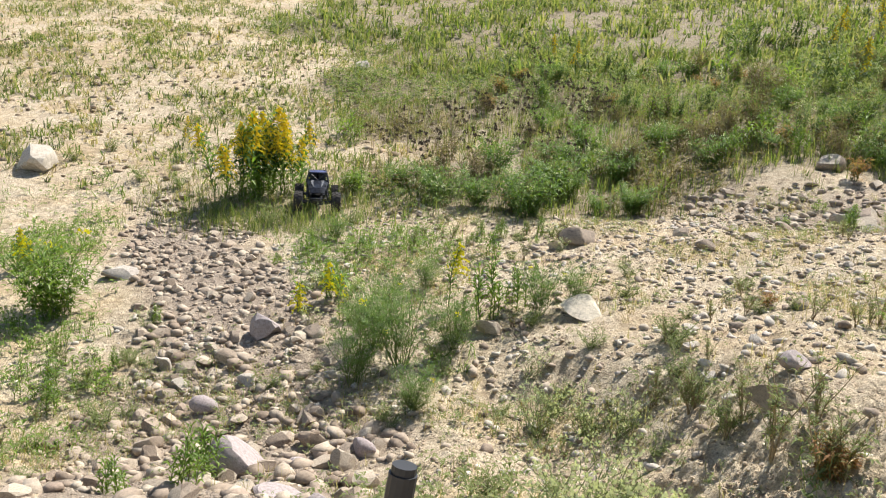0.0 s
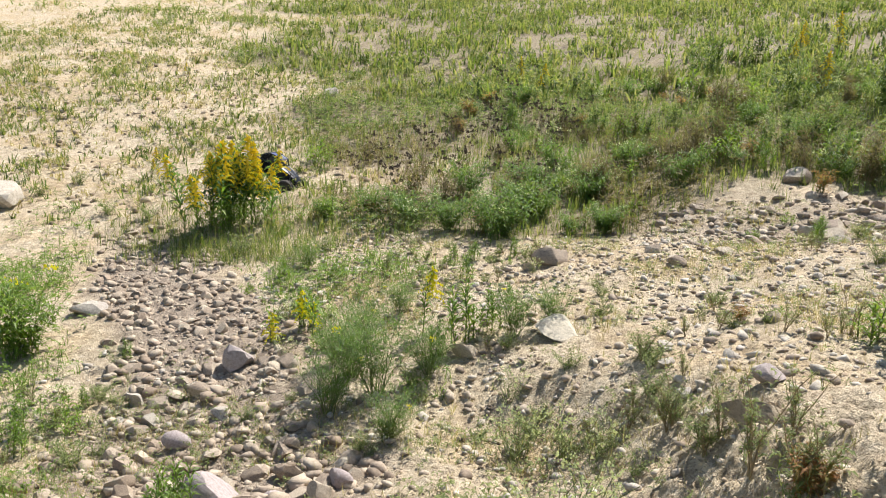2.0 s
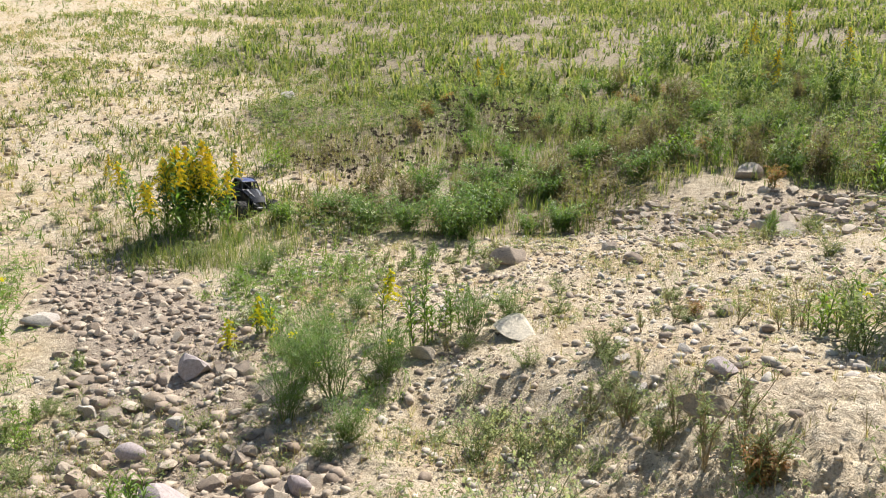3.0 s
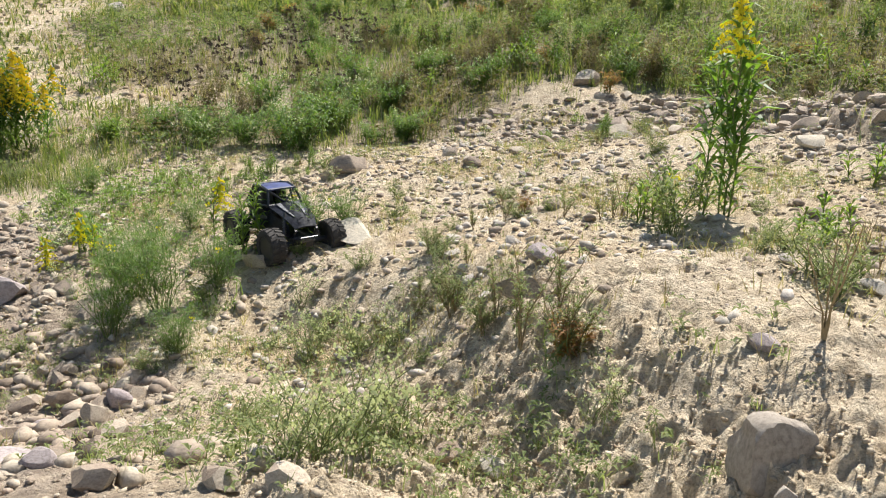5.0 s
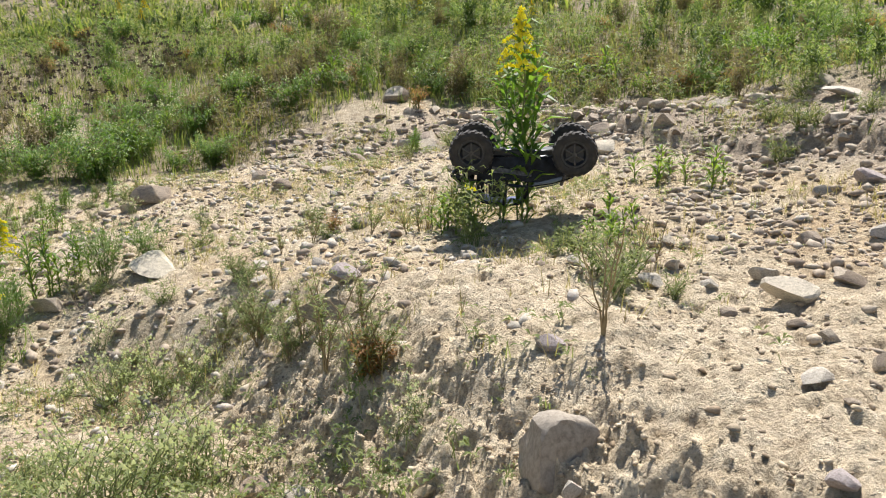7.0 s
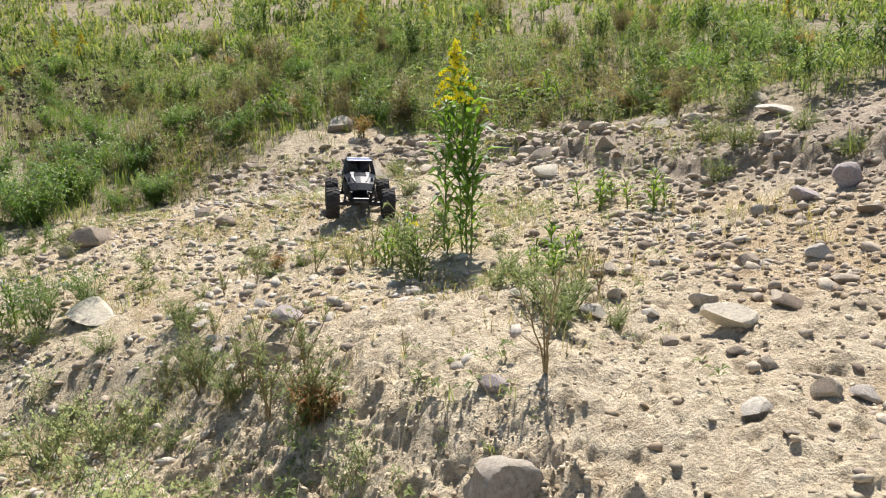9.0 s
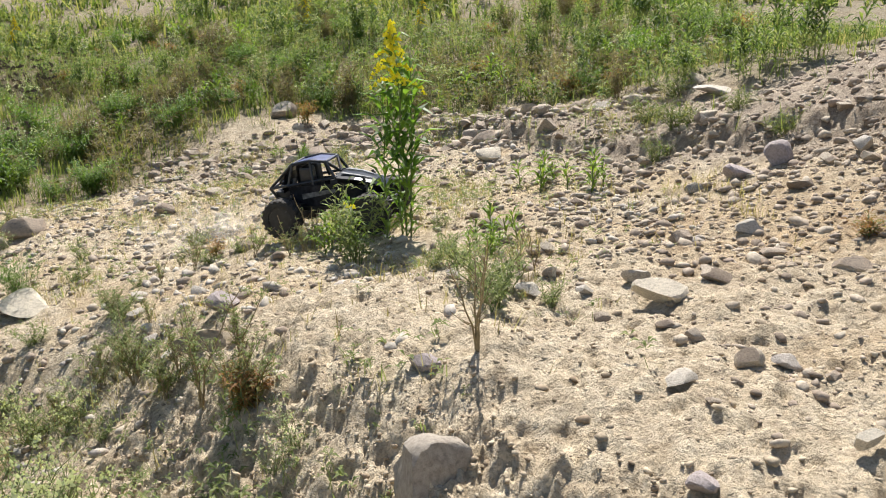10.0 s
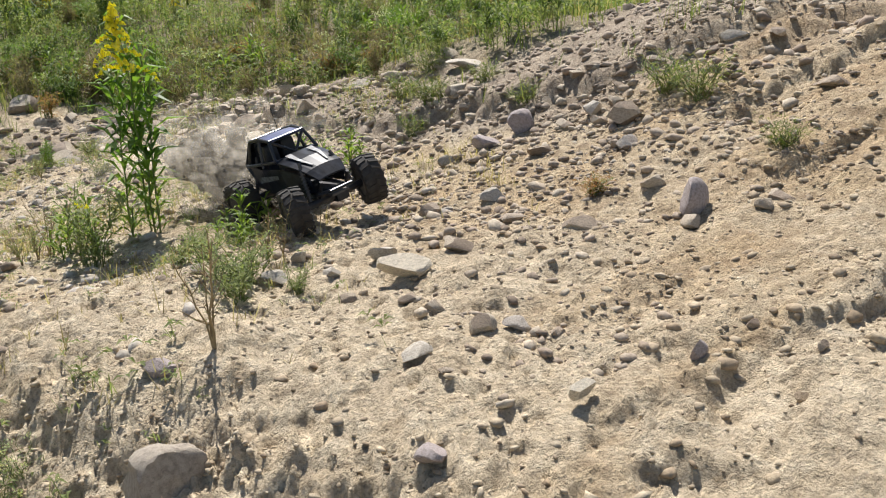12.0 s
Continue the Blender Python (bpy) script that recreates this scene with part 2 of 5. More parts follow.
def rough_soil(x, y, scale, octaves, ridged=0.0):
    """Turned and stacked noise about zero; ridged turns hollows into creases."""
    out, amp, total = 0.0, 1.0, 0.0
    for k in range(octaves):
        c, s = math.cos(0.7 + 1.3 * k), math.sin(0.7 + 1.3 * k)
        v = value_noise((c * x - s * y) * scale + 17.3 * k, (s * x + c * y) * scale + 5.9 * k) - 0.5
        out = out + amp * ((1 - ridged) * v + ridged * (0.25 - np.abs(v)))
        total += amp
        amp *= 0.68
        scale *= 2.07
    return out / total * 2


def relief(x, y):
    x, y = np.asarray(x, float), np.asarray(y, float)
    meadow, gully, mound = zones(x, y)
    near = smooth(9, 5, y)
    # the flank below the crest is broken up, the crest itself is a smooth trodden crust
    flank = mound * smooth(-0.12, 0.1, below_crest(x, y) + 0.25 * (value_noise(x * 5 + 1, y * 5 + 2) - 0.5))
    crust = mound * (1 - flank)
    wx, wy = x + 0.02 * rough_soil(x, y + 3, 14, 3), y + 0.02 * rough_soil(x + 8, y, 14, 3)
    z = 0.10 * (value_noise(x * 1.1, y * 1.1) - 0.5) * smooth(1.5, 4, y)
    z = z + 0.022 * rough_soil(x, y, 3.3, 3)
    z = z + (0.020 + 0.020 * flank) * rough_soil(wx, wy, 9, 5, 0.25) * near
    z = z + (0.010 + 0.018 * flank) * rough_soil(wx + 3, wy, 24, 3, 0.1) * near
    z = z + 0.06 * rough_soil(x, y, 1.9, 4, 0.4) * smooth(4.8, 6.5, y)
    # broken crust: flat scales with crumbling lips that face the low side
    scale = rough_soil(wx + 11, wy + 5, 6.5, 5)
    z = z + (0.005 + 0.011 * flank) * smooth(-0.14, 0.16, scale) * near + (0.003 + 0.012 * flank) * smooth(0.16, 0.34, scale) * near
    # clods pressed into the soil, clusters of smaller lumps
    flock = smooth(0.36, 0.6, value_noise(x * 3.1 + 2, y * 3.1 + 7))
    for many, tall in ((13, 0.012), (22, 0.011), (39, 0.009), (60, 0.006)):
        d, own = cells(wx * many + 40, wy * many + 13)
        edge = d + 0.2 * rough_soil(x, y, many * 3.2, 2)
        z = z + tall * (0.3 + 1.0 * flank) * (0.35 + 0.65 * flock) * (own > 0.35) * (0.3 + own) * smooth(0.52, 0.05, edge) * smooth(4, 3, y)
    # small dark pits in the crust
    for many, deep in ((15, 0.011), (27, 0.008)):
        d, own = cells(wx * many + 20, wy * many + 8)
        z = z - deep * (0.25 + crust) * mound * (own > 0.66) * smooth(0.40, 0.05, d + 0.25 * rough_soil(x, y, 40, 2))
    # a low broken bank where the track was cut
    bank = np.interp(x, [0.9, 1.2, 1.5, 1.75, 2.1, 2.5, 3.2], [5.2, 5.0, 4.45, 3.75, 3.1, 2.75, 2.6])
    w = 0.30 * rough_soil(x, y + 7, 2.6, 4) + 0.1 * rough_soil(x, y, 14, 3)
    tall = 0.06 * (0.55 + 1.1 * value_noise(x * 2.4 + 6, y * 2.4))
    z = z + tall * smooth(-0.06, 0.12, y - bank + w) * smooth(1.2, 0.3, y - bank) * smooth(0.8, 1.2, x) * smooth(3.6, 2.5, x)
    # ledges of pale crust broken off along the track, hollow beneath
    for y0, x0, x1, tall in ((1.16, 1.30, 2.6, 0.030), (0.98, 1.0, 1.45, 0.04), (1.72, 2.1, 3.4, 0.035), (2.45, 2.7, 4.2, 0.05), (2.12, 2.35, 3.6, 0.04)):
        lip = y - y0 - 0.12 * (x - x0) + 0.16 * rough_soil(x + y0 * 9, y, 5, 4)
        z = z - tall * smooth(0.04, -0.03, lip) * smooth(-0.28, -0.03, lip) * smooth(x0 - 0.1, x0 + 0.1, x) * smooth(x1 + 0.15, x1 - 0.2, x)
    # worn wheel ruts along the track
    rut = np.sin((y - 0.18 * x) * 26 + 2.5 * rough_soil(x * 0.6, y, 2.2, 2)) * smooth(1.3, 1.6, x) * smooth(1.15, 1.3, y) * smooth(2.1, 1.7, y)
    return z + 0.006 * rut


def height(x, y):
    return large_form(x, y) + relief(x, y)


def ground_at(x, y):
    return float(height(np.array([x]), np.array([y]))[0])


def steps(parts):
    out = []
    for a, b, d in parts:
        out.extend(np.arange(a, b - d * 0.5, d))
    return out


def build_ground():
    grow = [0.05 * 1.16 ** k for k in range(46)]
    far = np.cumsum(grow)
    xs = np.array([-5 - v for v in far[::-1]] + steps([(-5, -0.9, 0.026), (-0.9, -0.1, 0.0095), (-0.1, 1.7, 0.0065), (1.7, 2.2, 0.0095), (2.2, 4.2, 0.024)]) + [4.2 + v for v in far])
    ys = np.array([0.7 - v for v in np.cumsum([0.03 * 1.2 ** k for k in range(42)])[::-1]] + steps([(0.7, 1.0, 0.0092), (1.0, 2.3, 0.0065), (2.3, 2.4, 0.0092), (2.4, 4.5, 0.021), (4.5, 7.5, 0.04)]) + [7.5 + v for v in far])
    gx, gy = np.meshgrid(xs, ys, indexing="ij")
    gz = height(gx, gy)
    nx, ny = gx.shape
    verts = np.stack([gx, gy, gz], -1).reshape(-1, 3)
    i = np.arange(nx * ny).reshape(nx, ny)
    quads = np.stack([i[:-1, :-1], i[1:, :-1], i[1:, 1:], i[:-1, 1:]], -1).reshape(-1, 4)
    me = bpy.data.meshes.new("ground")
    me.vertices.add(len(verts))
    me.vertices.foreach_set("co", verts.ravel())
    me.loops.add(quads.size)
    me.loops.foreach_set("vertex_index", quads.ravel())
    me.polygons.add(len(quads))
    me.polygons.foreach_set("loop_start", np.arange(0, quads.size, 4))
    me.polygons.foreach_set("loop_total", np.full(len(quads), 4))
    me.update(calc_edges=True)
    meadow, gully, mound = zones(gx, gy)
    soil = me.color_attributes.new("soil", "FLOAT_COLOR", "POINT")
    blot = 0.6 * (value_noise(gx * 2.7 + 4, gy * 5.1 + 1) - 0.5)
    track = smooth(0.3, 0.75, gy + blot) * smooth(1.0, 1.35, gx + blot) * smooth(2.75, 2.2, gy - 0.1 * gx + blot) * (0.35 + 0.65 * smooth(0.3, 0.6, value_noise(gx * 1.8, gy * 6 + 9)))
    ledge = smooth(0.3, 0.75, gy + blot) * smooth(1.25, 1.4, gx + 0.3 * blot) * smooth(0.06, -0.03, gy - 1.14 - 0.12 * (gx - 1.3) + 0.2 * blot)
    col = np.stack([np.maximum(np.maximum(mound * (1 - 0.6 * track), ledge), 0), gully * (1 - 0.5 * track), 0.75 * meadow, track * (1 - ledge)], -1)
    soil.data.foreach_set("color", col.ravel())
    me.shade_smooth()
    me.materials.append(SOIL)
    return tagged(new("ground", me), "dry sandy hillside ground, crumbly and stony, with bare patches", "ground", kind="structure")


build_ground()


# ---- building blocks ----
def mesh_of(name, verts, faces, material_):
    me = bpy.data.meshes.new(name)
    me.from_pydata([tuple(v) for v in verts], [], faces)
    me.materials.append(material_)
    me.update()
    return me


def part(name, data, material_, parent, label=""):
    """One mesh object under a thing or a part, from a bmesh or from (verts, faces)."""
    if isinstance(data, tuple):
        me = mesh_of(name, data[0], data[1], material_)
    elif isinstance(data, bpy.types.Mesh):
        me = data
    else:
        me = bpy.data.meshes.new(name)
        data.to_mesh(me)
        data.free()
        me.materials.append(material_)
    ob = new(name, me)
    ob.parent = parent
    if label:
        tagged(ob, label)
    return ob


def rock_mesh(seed, detail, chop=5, rough=0.16, material_=None, slab=False):
    """A unit stone, about 1 across: a ball cut by planes, then roughened."""
    r = random.Random(seed)
    bm = bmesh.new()
    bmesh.ops.create_icosphere(bm, subdivisions=detail, radius=0.5)
    cuts = [(Vector((r.gauss(0, 1), r.gauss(0, 1), r.gauss(0, 1))).normalized(), r.uniform(0.2, 0.40)) for _ in range(chop)]
    off = Vector((r.uniform(-50, 50), r.uniform(-50, 50), r.uniform(-50, 50)))
    for v in bm.verts:
        for d, far in cuts:
            over = v.co.dot(d) - far
            if over > 0:
                v.co -= d * over * 0.97
        k = noise.noise(v.co * 2.2 + off) * rough + noise.noise(v.co * 5.5 + off) * rough * 0.35 + noise.noise(v.co * 13 + off) * rough * 0.13
        v.co *= 1 + k
        if slab:
            v.co.z = min(v.co.z, 0.16 + 0.12 * v.co.x)
    lo = [min(v.co[i] for v in bm.verts) for i in range(3)]
    hi = [max(v.co[i] for v in bm.verts) for i in range(3)]
    for v in bm.verts:
        for i in range(3):
            v.co[i] = (v.co[i] - (lo[i] + hi[i]) / 2) / (hi[i] - lo[i])
    me = bpy.data.meshes.new("stone")
    bm.to_mesh(me)
    bm.free()
    me.shade_smooth()
    me.set_sharp_from_angle(angle=radians(24))
    if material_:
        me.materials.append(material_)
    return me


ROCKS = {
    "stone": (STONE, "brown-grey field stone half sunk in dry soil", 3, 0.16),
    "pale": (PALE, "pale sandy stone lying on dry soil", 3, 0.16),
    "white": (CHALKY, "pale angular flat-topped stone on the dirt", 3, 0.10),
    "lilac": (LILAC, "smooth rounded lilac-grey cobble on dry soil", 3, 0.08),
    "split": (LILAC, "pale wedge-shaped stone tilted with a shaded face", 3, 0.12),
    "slate": (CHALKY, "thin flat pale slab lying tilted on the ground", 3, 0.08),
    "clod": (CLOD, "crumbly lump of dried earth", 3, 0.3),
    "clodblock": (CLOD, "block of dried earth holding up the mound's edge", 4, 0.3),
    "bank": (STONE, "dark weathered block in the broken earth bank", 3, 0.28),
    "rust": (STONE, "reddish stone at the foot of a larger cobble", 3, 0.12),
    "boulder": (GREYBOULDER, "large grey-brown boulder with a pitted face, sunk in the mound", 4, 0.2),
}
ROCK_SHAPES = {}


def rocks(kind, rows):
    mat, label, detail, rough = ROCKS[kind]
    for n, (x, y, w, h) in enumerate(rows):
        key = (kind, n % 7)
        if key not in ROCK_SHAPES:
            ROCK_SHAPES[key] = rock_mesh(hash_of(kind) + n, detail, 5 if kind == "lilac" else 7 if kind == "boulder" else 11, rough, mat, kind in ("white", "slate"))
        ob = new("boulder" if kind == "boulder" else "stone" if kind not in ("clod", "clodblock") else "earth_clod", ROCK_SHAPES[key])
        deep = w * (0.62 + 0.3 * random.random())
        sunk = 0.46 if kind == "boulder" else 0.28 if h / w > 0.5 else 0.30
        tall = h * (1.15 if kind == "boulder" else 1.0)
        lie = Euler((random.uniform(-0.2, 0.2), random.uniform(-0.2, 0.2), random.uniform(-0.5, 0.5)))
        if kind == "slate":
            lie, deep, tall, sunk = Euler((0.5, 0.12, 0.2)), h * 1.9, 0.028, -0.3
        if kind == "white":
            lie, deep, tall, sunk = Euler((0.42, 0.05, 0.25)), w * 0.8, h * 0.8, 0.1
        if kind == "boulder":
            lie = Euler((0.1, -0.35, 0.25))
        ob.matrix_world = Matrix.LocRotScale((x, y, ground_at(x, y) + tall * (0.5 - sunk)), lie, (w * 1.05, deep, tall))
        tagged(ob, label, "rock" if "clod" not in kind else "clod", "stones on the hillside")


def hash_of(word):
    return sum(ord(c) * (i + 3) for i, c in enumerate(word))


rocks("pale", [(-5.81, 4.79, 0.398, 0.283), (-5.66, 9.54, 0.228, 0.152), (0.45, 5.11, 0.118, 0.069), (-2.15, 2.49, 0.075, 0.086), (-1.70, 2.49, 0.079, 0.046), (-1.95, 2.38, 0.095, 0.071), (-3.29, 3.30, 0.202, 0.101), (0.71, 1.31, 0.031, 0.037), (0.24, 1.57, 0.066, 0.033), (-0.54, 1.36, 0.040, 0.031), (1.25, 2.00, 0.068, 0.044), (1.67, 2.29, 0.076, 0.046), (1.12, 1.97, 0.042, 0.027), (1.13, 1.44, 0.068, 0.024), (1.78, 2.89, 0.079, 0.044), (2.38, 4.04, 0.208, 0.056), (1.96, 4.51, 0.122, 0.055), (0.29, 5.39, 0.135, 0.092)])
rocks("pale", [(2.77, 2.61, 0.098, 0.047), (1.34, 1.48, 0.048, 0.029), (2.11, 2.27, 0.068, 0.041), (1.08, 2.14, 0.047, 0.036), (1.00, 2.03, 0.066, 0.031), (2.24, 2.67, 0.071, 0.059), (3.27, 3.41, 0.111, 0.061), (2.71, 4.13, 0.089, 0.048)])
rocks("lilac", [(-1.20, 1.85, 0.205, 0.134), (-0.80, 1.51, 0.126, 0.063), (-0.88, 2.03, 0.081, 0.064), (-1.71, 2.26, 0.110, 0.071), (0.25, 2.35, 0.089, 0.071), (0.72, 1.67, 0.060, 0.038), (-0.57, 1.33, 0.066, 0.052), (-1.03, 1.93, 0.103, 0.041), (1.93, 2.88, 0.103, 0.062), (2.07, 2.88, 0.109, 0.105), (1.94, 1.75, 0.087, 0.104), (1.05, 1.16, 0.052, 0.035), (1.54, 1.22, 0.029, 0.043)])
rocks("split", [(-1.94, 2.88, 0.170, 0.144)])
rocks("stone", [(-1.80, 2.90, 0.097, 0.056), (-1.68, 2.91, 0.115, 0.075), (-0.42, 9.51, 0.256, 0.115), (-0.96, 4.30, 0.195, 0.128), (-1.04, 4.19, 0.073, 0.067), (-0.30, 4.34, 0.102, 0.072), (-0.47, 4.62, 0.096, 0.070), (-0.11, 4.61, 0.126, 0.069), (0.16, 6.46, 0.191, 0.148), (0.42, 5.38, 0.167, 0.123), (-0.90, 1.94, 0.076, 0.076), (-1.61, 1.77, 0.101, 0.054), (-1.91, 2.62, 0.103, 0.083), (-2.03, 2.51, 0.089, 0.059), (0.22, 3.17, 0.078, 0.061), (-1.33, 6.77, 0.188, 0.122), (-2.03, 2.82, 0.078, 0.068), (-1.31, 1.90, 0.052, 0.030)])
rocks("stone", [(1.34, 4.52, 0.181, 0.091), (0.14, 1.65, 0.074, 0.053), (-0.61, 1.55, 0.067, 0.058), (1.09, 2.90, 0.086, 0.047), (-0.89, 2.97, 0.110, 0.057), (1.43, 1.96, 0.077, 0.036), (1.50, 2.34, 0.068, 0.055), (1.13, 2.40, 0.057, 0.038), (1.28, 1.50, 0.052, 0.041), (1.24, 1.64, 0.041, 0.026), (1.21, 1.71, 0.043, 0.021), (1.98, 2.58, 0.084, 0.034), (1.62, 2.06, 0.060, 0.036), (1.12, 1.84, 0.037, 0.025), (2.24, 2.47, 0.122, 0.089)])
rocks("stone", [(1.71, 1.87, 0.084, 0.035), (0.42, 5.23, 0.151, 0.110), (2.10, 1.65, 0.069, 0.028), (2.02, 1.61, 0.040, 0.029), (1.97, 1.96, 0.060, 0.036), (1.15, 1.36, 0.024, 0.017), (1.39, 1.42, 0.027, 0.019), (1.67, 1.24, 0.025, 0.020), (1.70, 1.12, 0.024, 0.020), (1.39, 3.00, 0.059, 0.032)])
rocks("slate", [(-0.58, 3.19, 0.169, 0.087), (1.30, 1.19, 0.052, 0.012)])
rocks("clodblock", [(0.22, 2.20, 0.145, 0.067)])

rocks("boulder", [(0.70, 1.39, 0.142, 0.135)])
rocks("white", [(1.29, 4.23, 0.130, 0.074), (1.26, 1.88, 0.110, 0.062)])
rocks("clod", [(0.48, 1.48, 0.042, 0.036), (1.59, 1.05, 0.027, 0.016)])
rocks("bank", [(1.30, 4.79, 0.127, 0.095), (1.61, 4.27, 0.115, 0.086), (1.75, 3.79, 0.113, 0.067), (2.06, 3.46, 0.098, 0.059), (2.66, 2.04, 0.108, 0.043)])
rocks("rust", [(1.89, 1.69, 0.061, 0.034)])


# ---- loose stones and crumbs ----
def scatter(count, x0, x1, y0, y1, weight, seed):
    """Places thinned by weight(x, y), 0 to 1."""
    r = np.random.default_rng(seed)
    x, y = r.uniform(x0, x1, count), r.uniform(y0, y1, count)
    keep = r.random(count) < weight(x, y)
    return x[keep], y[keep]


def pile(name, label, category, places, sizes, material_, seed, flat=0.65, detail=1, singles=0, single_label="", lift=0.12, rough=0.22):
    """Many small stones in one mesh."""
    r = np.random.default_rng(seed)
    shapes = []
    for k in range(10):
        me = rock_mesh(seed * 31 + k, detail, 10, rough)
        co = np.empty(len(me.vertices) * 3)
        me.vertices.foreach_get("co", co)
        tri = np.array([p.vertices[:] for p in me.polygons])
        shapes.append((co.reshape(-1, 3), tri))
        bpy.data.meshes.remove(me)
    x, y = places
    z = height(x, y)
    # the largest lie as stones of their own
    order = np.argsort(-sizes)
    if singles:
        own = [rock_mesh(seed * 57 + k, 2, 9, 0.2, material_) for k in range(8)]
        for n, i in enumerate(order[:singles]):
            s = float(sizes[i])
            ob = new("cobble", own[n % 8])
            ob.matrix_world = Matrix.LocRotScale((x[i], y[i], z[i] + s * flat * 0.14), Euler((r.uniform(-0.3, 0.3), r.uniform(-0.3, 0.3), r.uniform(0, 6.28))), (s * r.uniform(0.9, 1.25), s * r.uniform(0.7, 1.0), s * flat))
            tagged(ob, single_label, "stone", "cobbles")
        x, y, z, sizes = (a[order[singles:]] for a in (x, y, z, sizes))
    verts, faces, at = [], [], 0
    for i in range(len(x)):
        co, tri = shapes[i % 10]
        s = sizes[i]
        a = r.uniform(0, 6.283)
        c, sn = math.cos(a), math.sin(a)
        p = co * (s * r.uniform(0.8, 1.25), s * r.uniform(0.6, 1.0), s * r.uniform(flat * 0.6, flat * 1.2))
        tilt = r.uniform(-0.3, 0.3)
        p = np.stack([c * p[:, 0] - sn * p[:, 1], sn * p[:, 0] + c * p[:, 1], p[:, 2] + tilt * p[:, 0]], -1)
        verts.append(p + (x[i], y[i], z[i] + s * flat * lift))
        faces.append(tri + at)
        at += len(co)
    me = bpy.data.meshes.new(name)
    v, f = np.concatenate(verts), np.concatenate(faces)
    me.vertices.add(len(v))
    me.vertices.foreach_set("co", v.ravel())
    me.loops.add(f.size)
    me.loops.foreach_set("vertex_index", f.ravel())
    me.polygons.add(len(f))
    me.polygons.foreach_set("loop_start", np.arange(0, f.size, 3))
    me.polygons.foreach_set("loop_total", np.full(len(f), 3))
    me.update(calc_edges=True)
    me.materials.append(material_)
    return tagged(new(name, me), label, category, kind="stuff")


def sizes_for(n, lo, hi, seed, power=2.5):
    return lo + (hi - lo) * np.random.default_rng(seed).random(n) ** power


def loose_stones():
    gully = lambda x, y: zones(x, y)[1] ** 1.2
    p = scatter(20000, -4.5, 0.2, 1.1, 5.2, gully, 1)
    pile("gully_gravel", "brown-grey cobbles and gravel filling a dry gully", "gravel", p, sizes_for(len(p[0]), 0.009, 0.085, 2, 5), STONE, 3, singles=130, single_label="brown-grey cobble in the dry gully")
    p = scatter(8000, -2.2, 2.6, 4.3, 6.6, lambda x, y: 0.8 * zones(x, y)[1] * (zones(x, y)[0] < 0.5), 4)
    pile("scree", "scree of grey-brown stones along the foot of the weeds", "gravel", p, sizes_for(len(p[0]), 0.016, 0.10, 5, 3.4), STONE, 6, singles=55, single_label="grey-brown cobble at the foot of the weeds")
    p = scatter(16000, -2.6, 2.6, 2.0, 5.4, lambda x, y: 0.55 * (1 - zones(x, y)[0]) * (0.3 + 0.7 * (value_noise(x * 2.3, y * 2.3 + 30) > 0.45)), 7)
    pile("field_gravel", "scattered small stones on the pale dirt", "gravel", p, sizes_for(len(p[0]), 0.006, 0.055, 8, 3.6), STONE, 9)
    bank = lambda x, y: smooth(0.75, 0.2, np.abs(y - np.interp(x, [1.0, 1.5, 1.9, 2.4, 3.2], [4.6, 3.9, 3.2, 2.8, 2.3]))) * 0.9
    p = scatter(18000, 0.9, 6.0, 1.6, 6.5, lambda x, y: np.maximum(bank(x, y), 0.6 * zones(x, y)[1]), 10)
    pile("bank_rubble", "grey rubble along the broken earth bank", "gravel", p, sizes_for(len(p[0]), 0.007, 0.06, 11, 4), STONE, 12, singles=70, single_label="grey cobble in the rubble of the bank")
    p = scatter(12000, 0.9, 3.0, 0.9, 3.0, lambda x, y: (0.12 + 0.75 * (value_noise(x * 3.1, y * 3.1 + 11) > 0.52)) * (1 - 0.8 * zones(x, y)[2]), 13)
    pile("track_pebbles", "small ochre stones and crumbs on the dirt track", "gravel", p, sizes_for(len(p[0]), 0.004, 0.030, 14, 4), CLOD, 15, 0.55, lift=0.03, rough=0.45)
    p = scatter(40000, -0.6, 2.2, 0.9, 2.6, lambda x, y: (0.08 + 0.7 * zones(x, y)[2] * (0.15 + 0.85 * smooth(-0.1, 0.1, below_crest(x, y)))) * (0.25 + 0.75 * smooth(0.3, 0.6, value_noise(x * 4.1 + 2, y * 4.1 + 7))), 16)
    pile("earth_crumbs", "crumbs and clods of dry earth on the mound", "earth crumbs", p, sizes_for(len(p[0]), 0.003, 0.017, 17, 2.2), CRUMB, 18, 0.62, lift=-0.06, rough=0.7)
    p = scatter(9500, -2.8, 1.6, 1.8, 5.6, lambda x, y: 0.6 * (1 - zones(x, y)[0]) * (1 - 0.8 * zones(x, y)[2]) * (value_noise(x * 1.9 + 4, y * 1.9) > 0.4), 22)
    pile("pale_gravel", "pale sandy pebbles strewn over the dirt", "gravel", p, sizes_for(len(p[0]), 0.006, 0.055, 23, 3.6), PALE, 24, singles=30, single_label="pale sandy cobble on the dirt")
    p = scatter(5000, -11, -3, 4.5, 12, lambda x, y: 0.5 + 0 * x, 19)
    pile("slope_stones", "small stones strewn over the sandy slope", "gravel", p, sizes_for(len(p[0]), 0.02, 0.09, 20, 3), CLOD, 21)


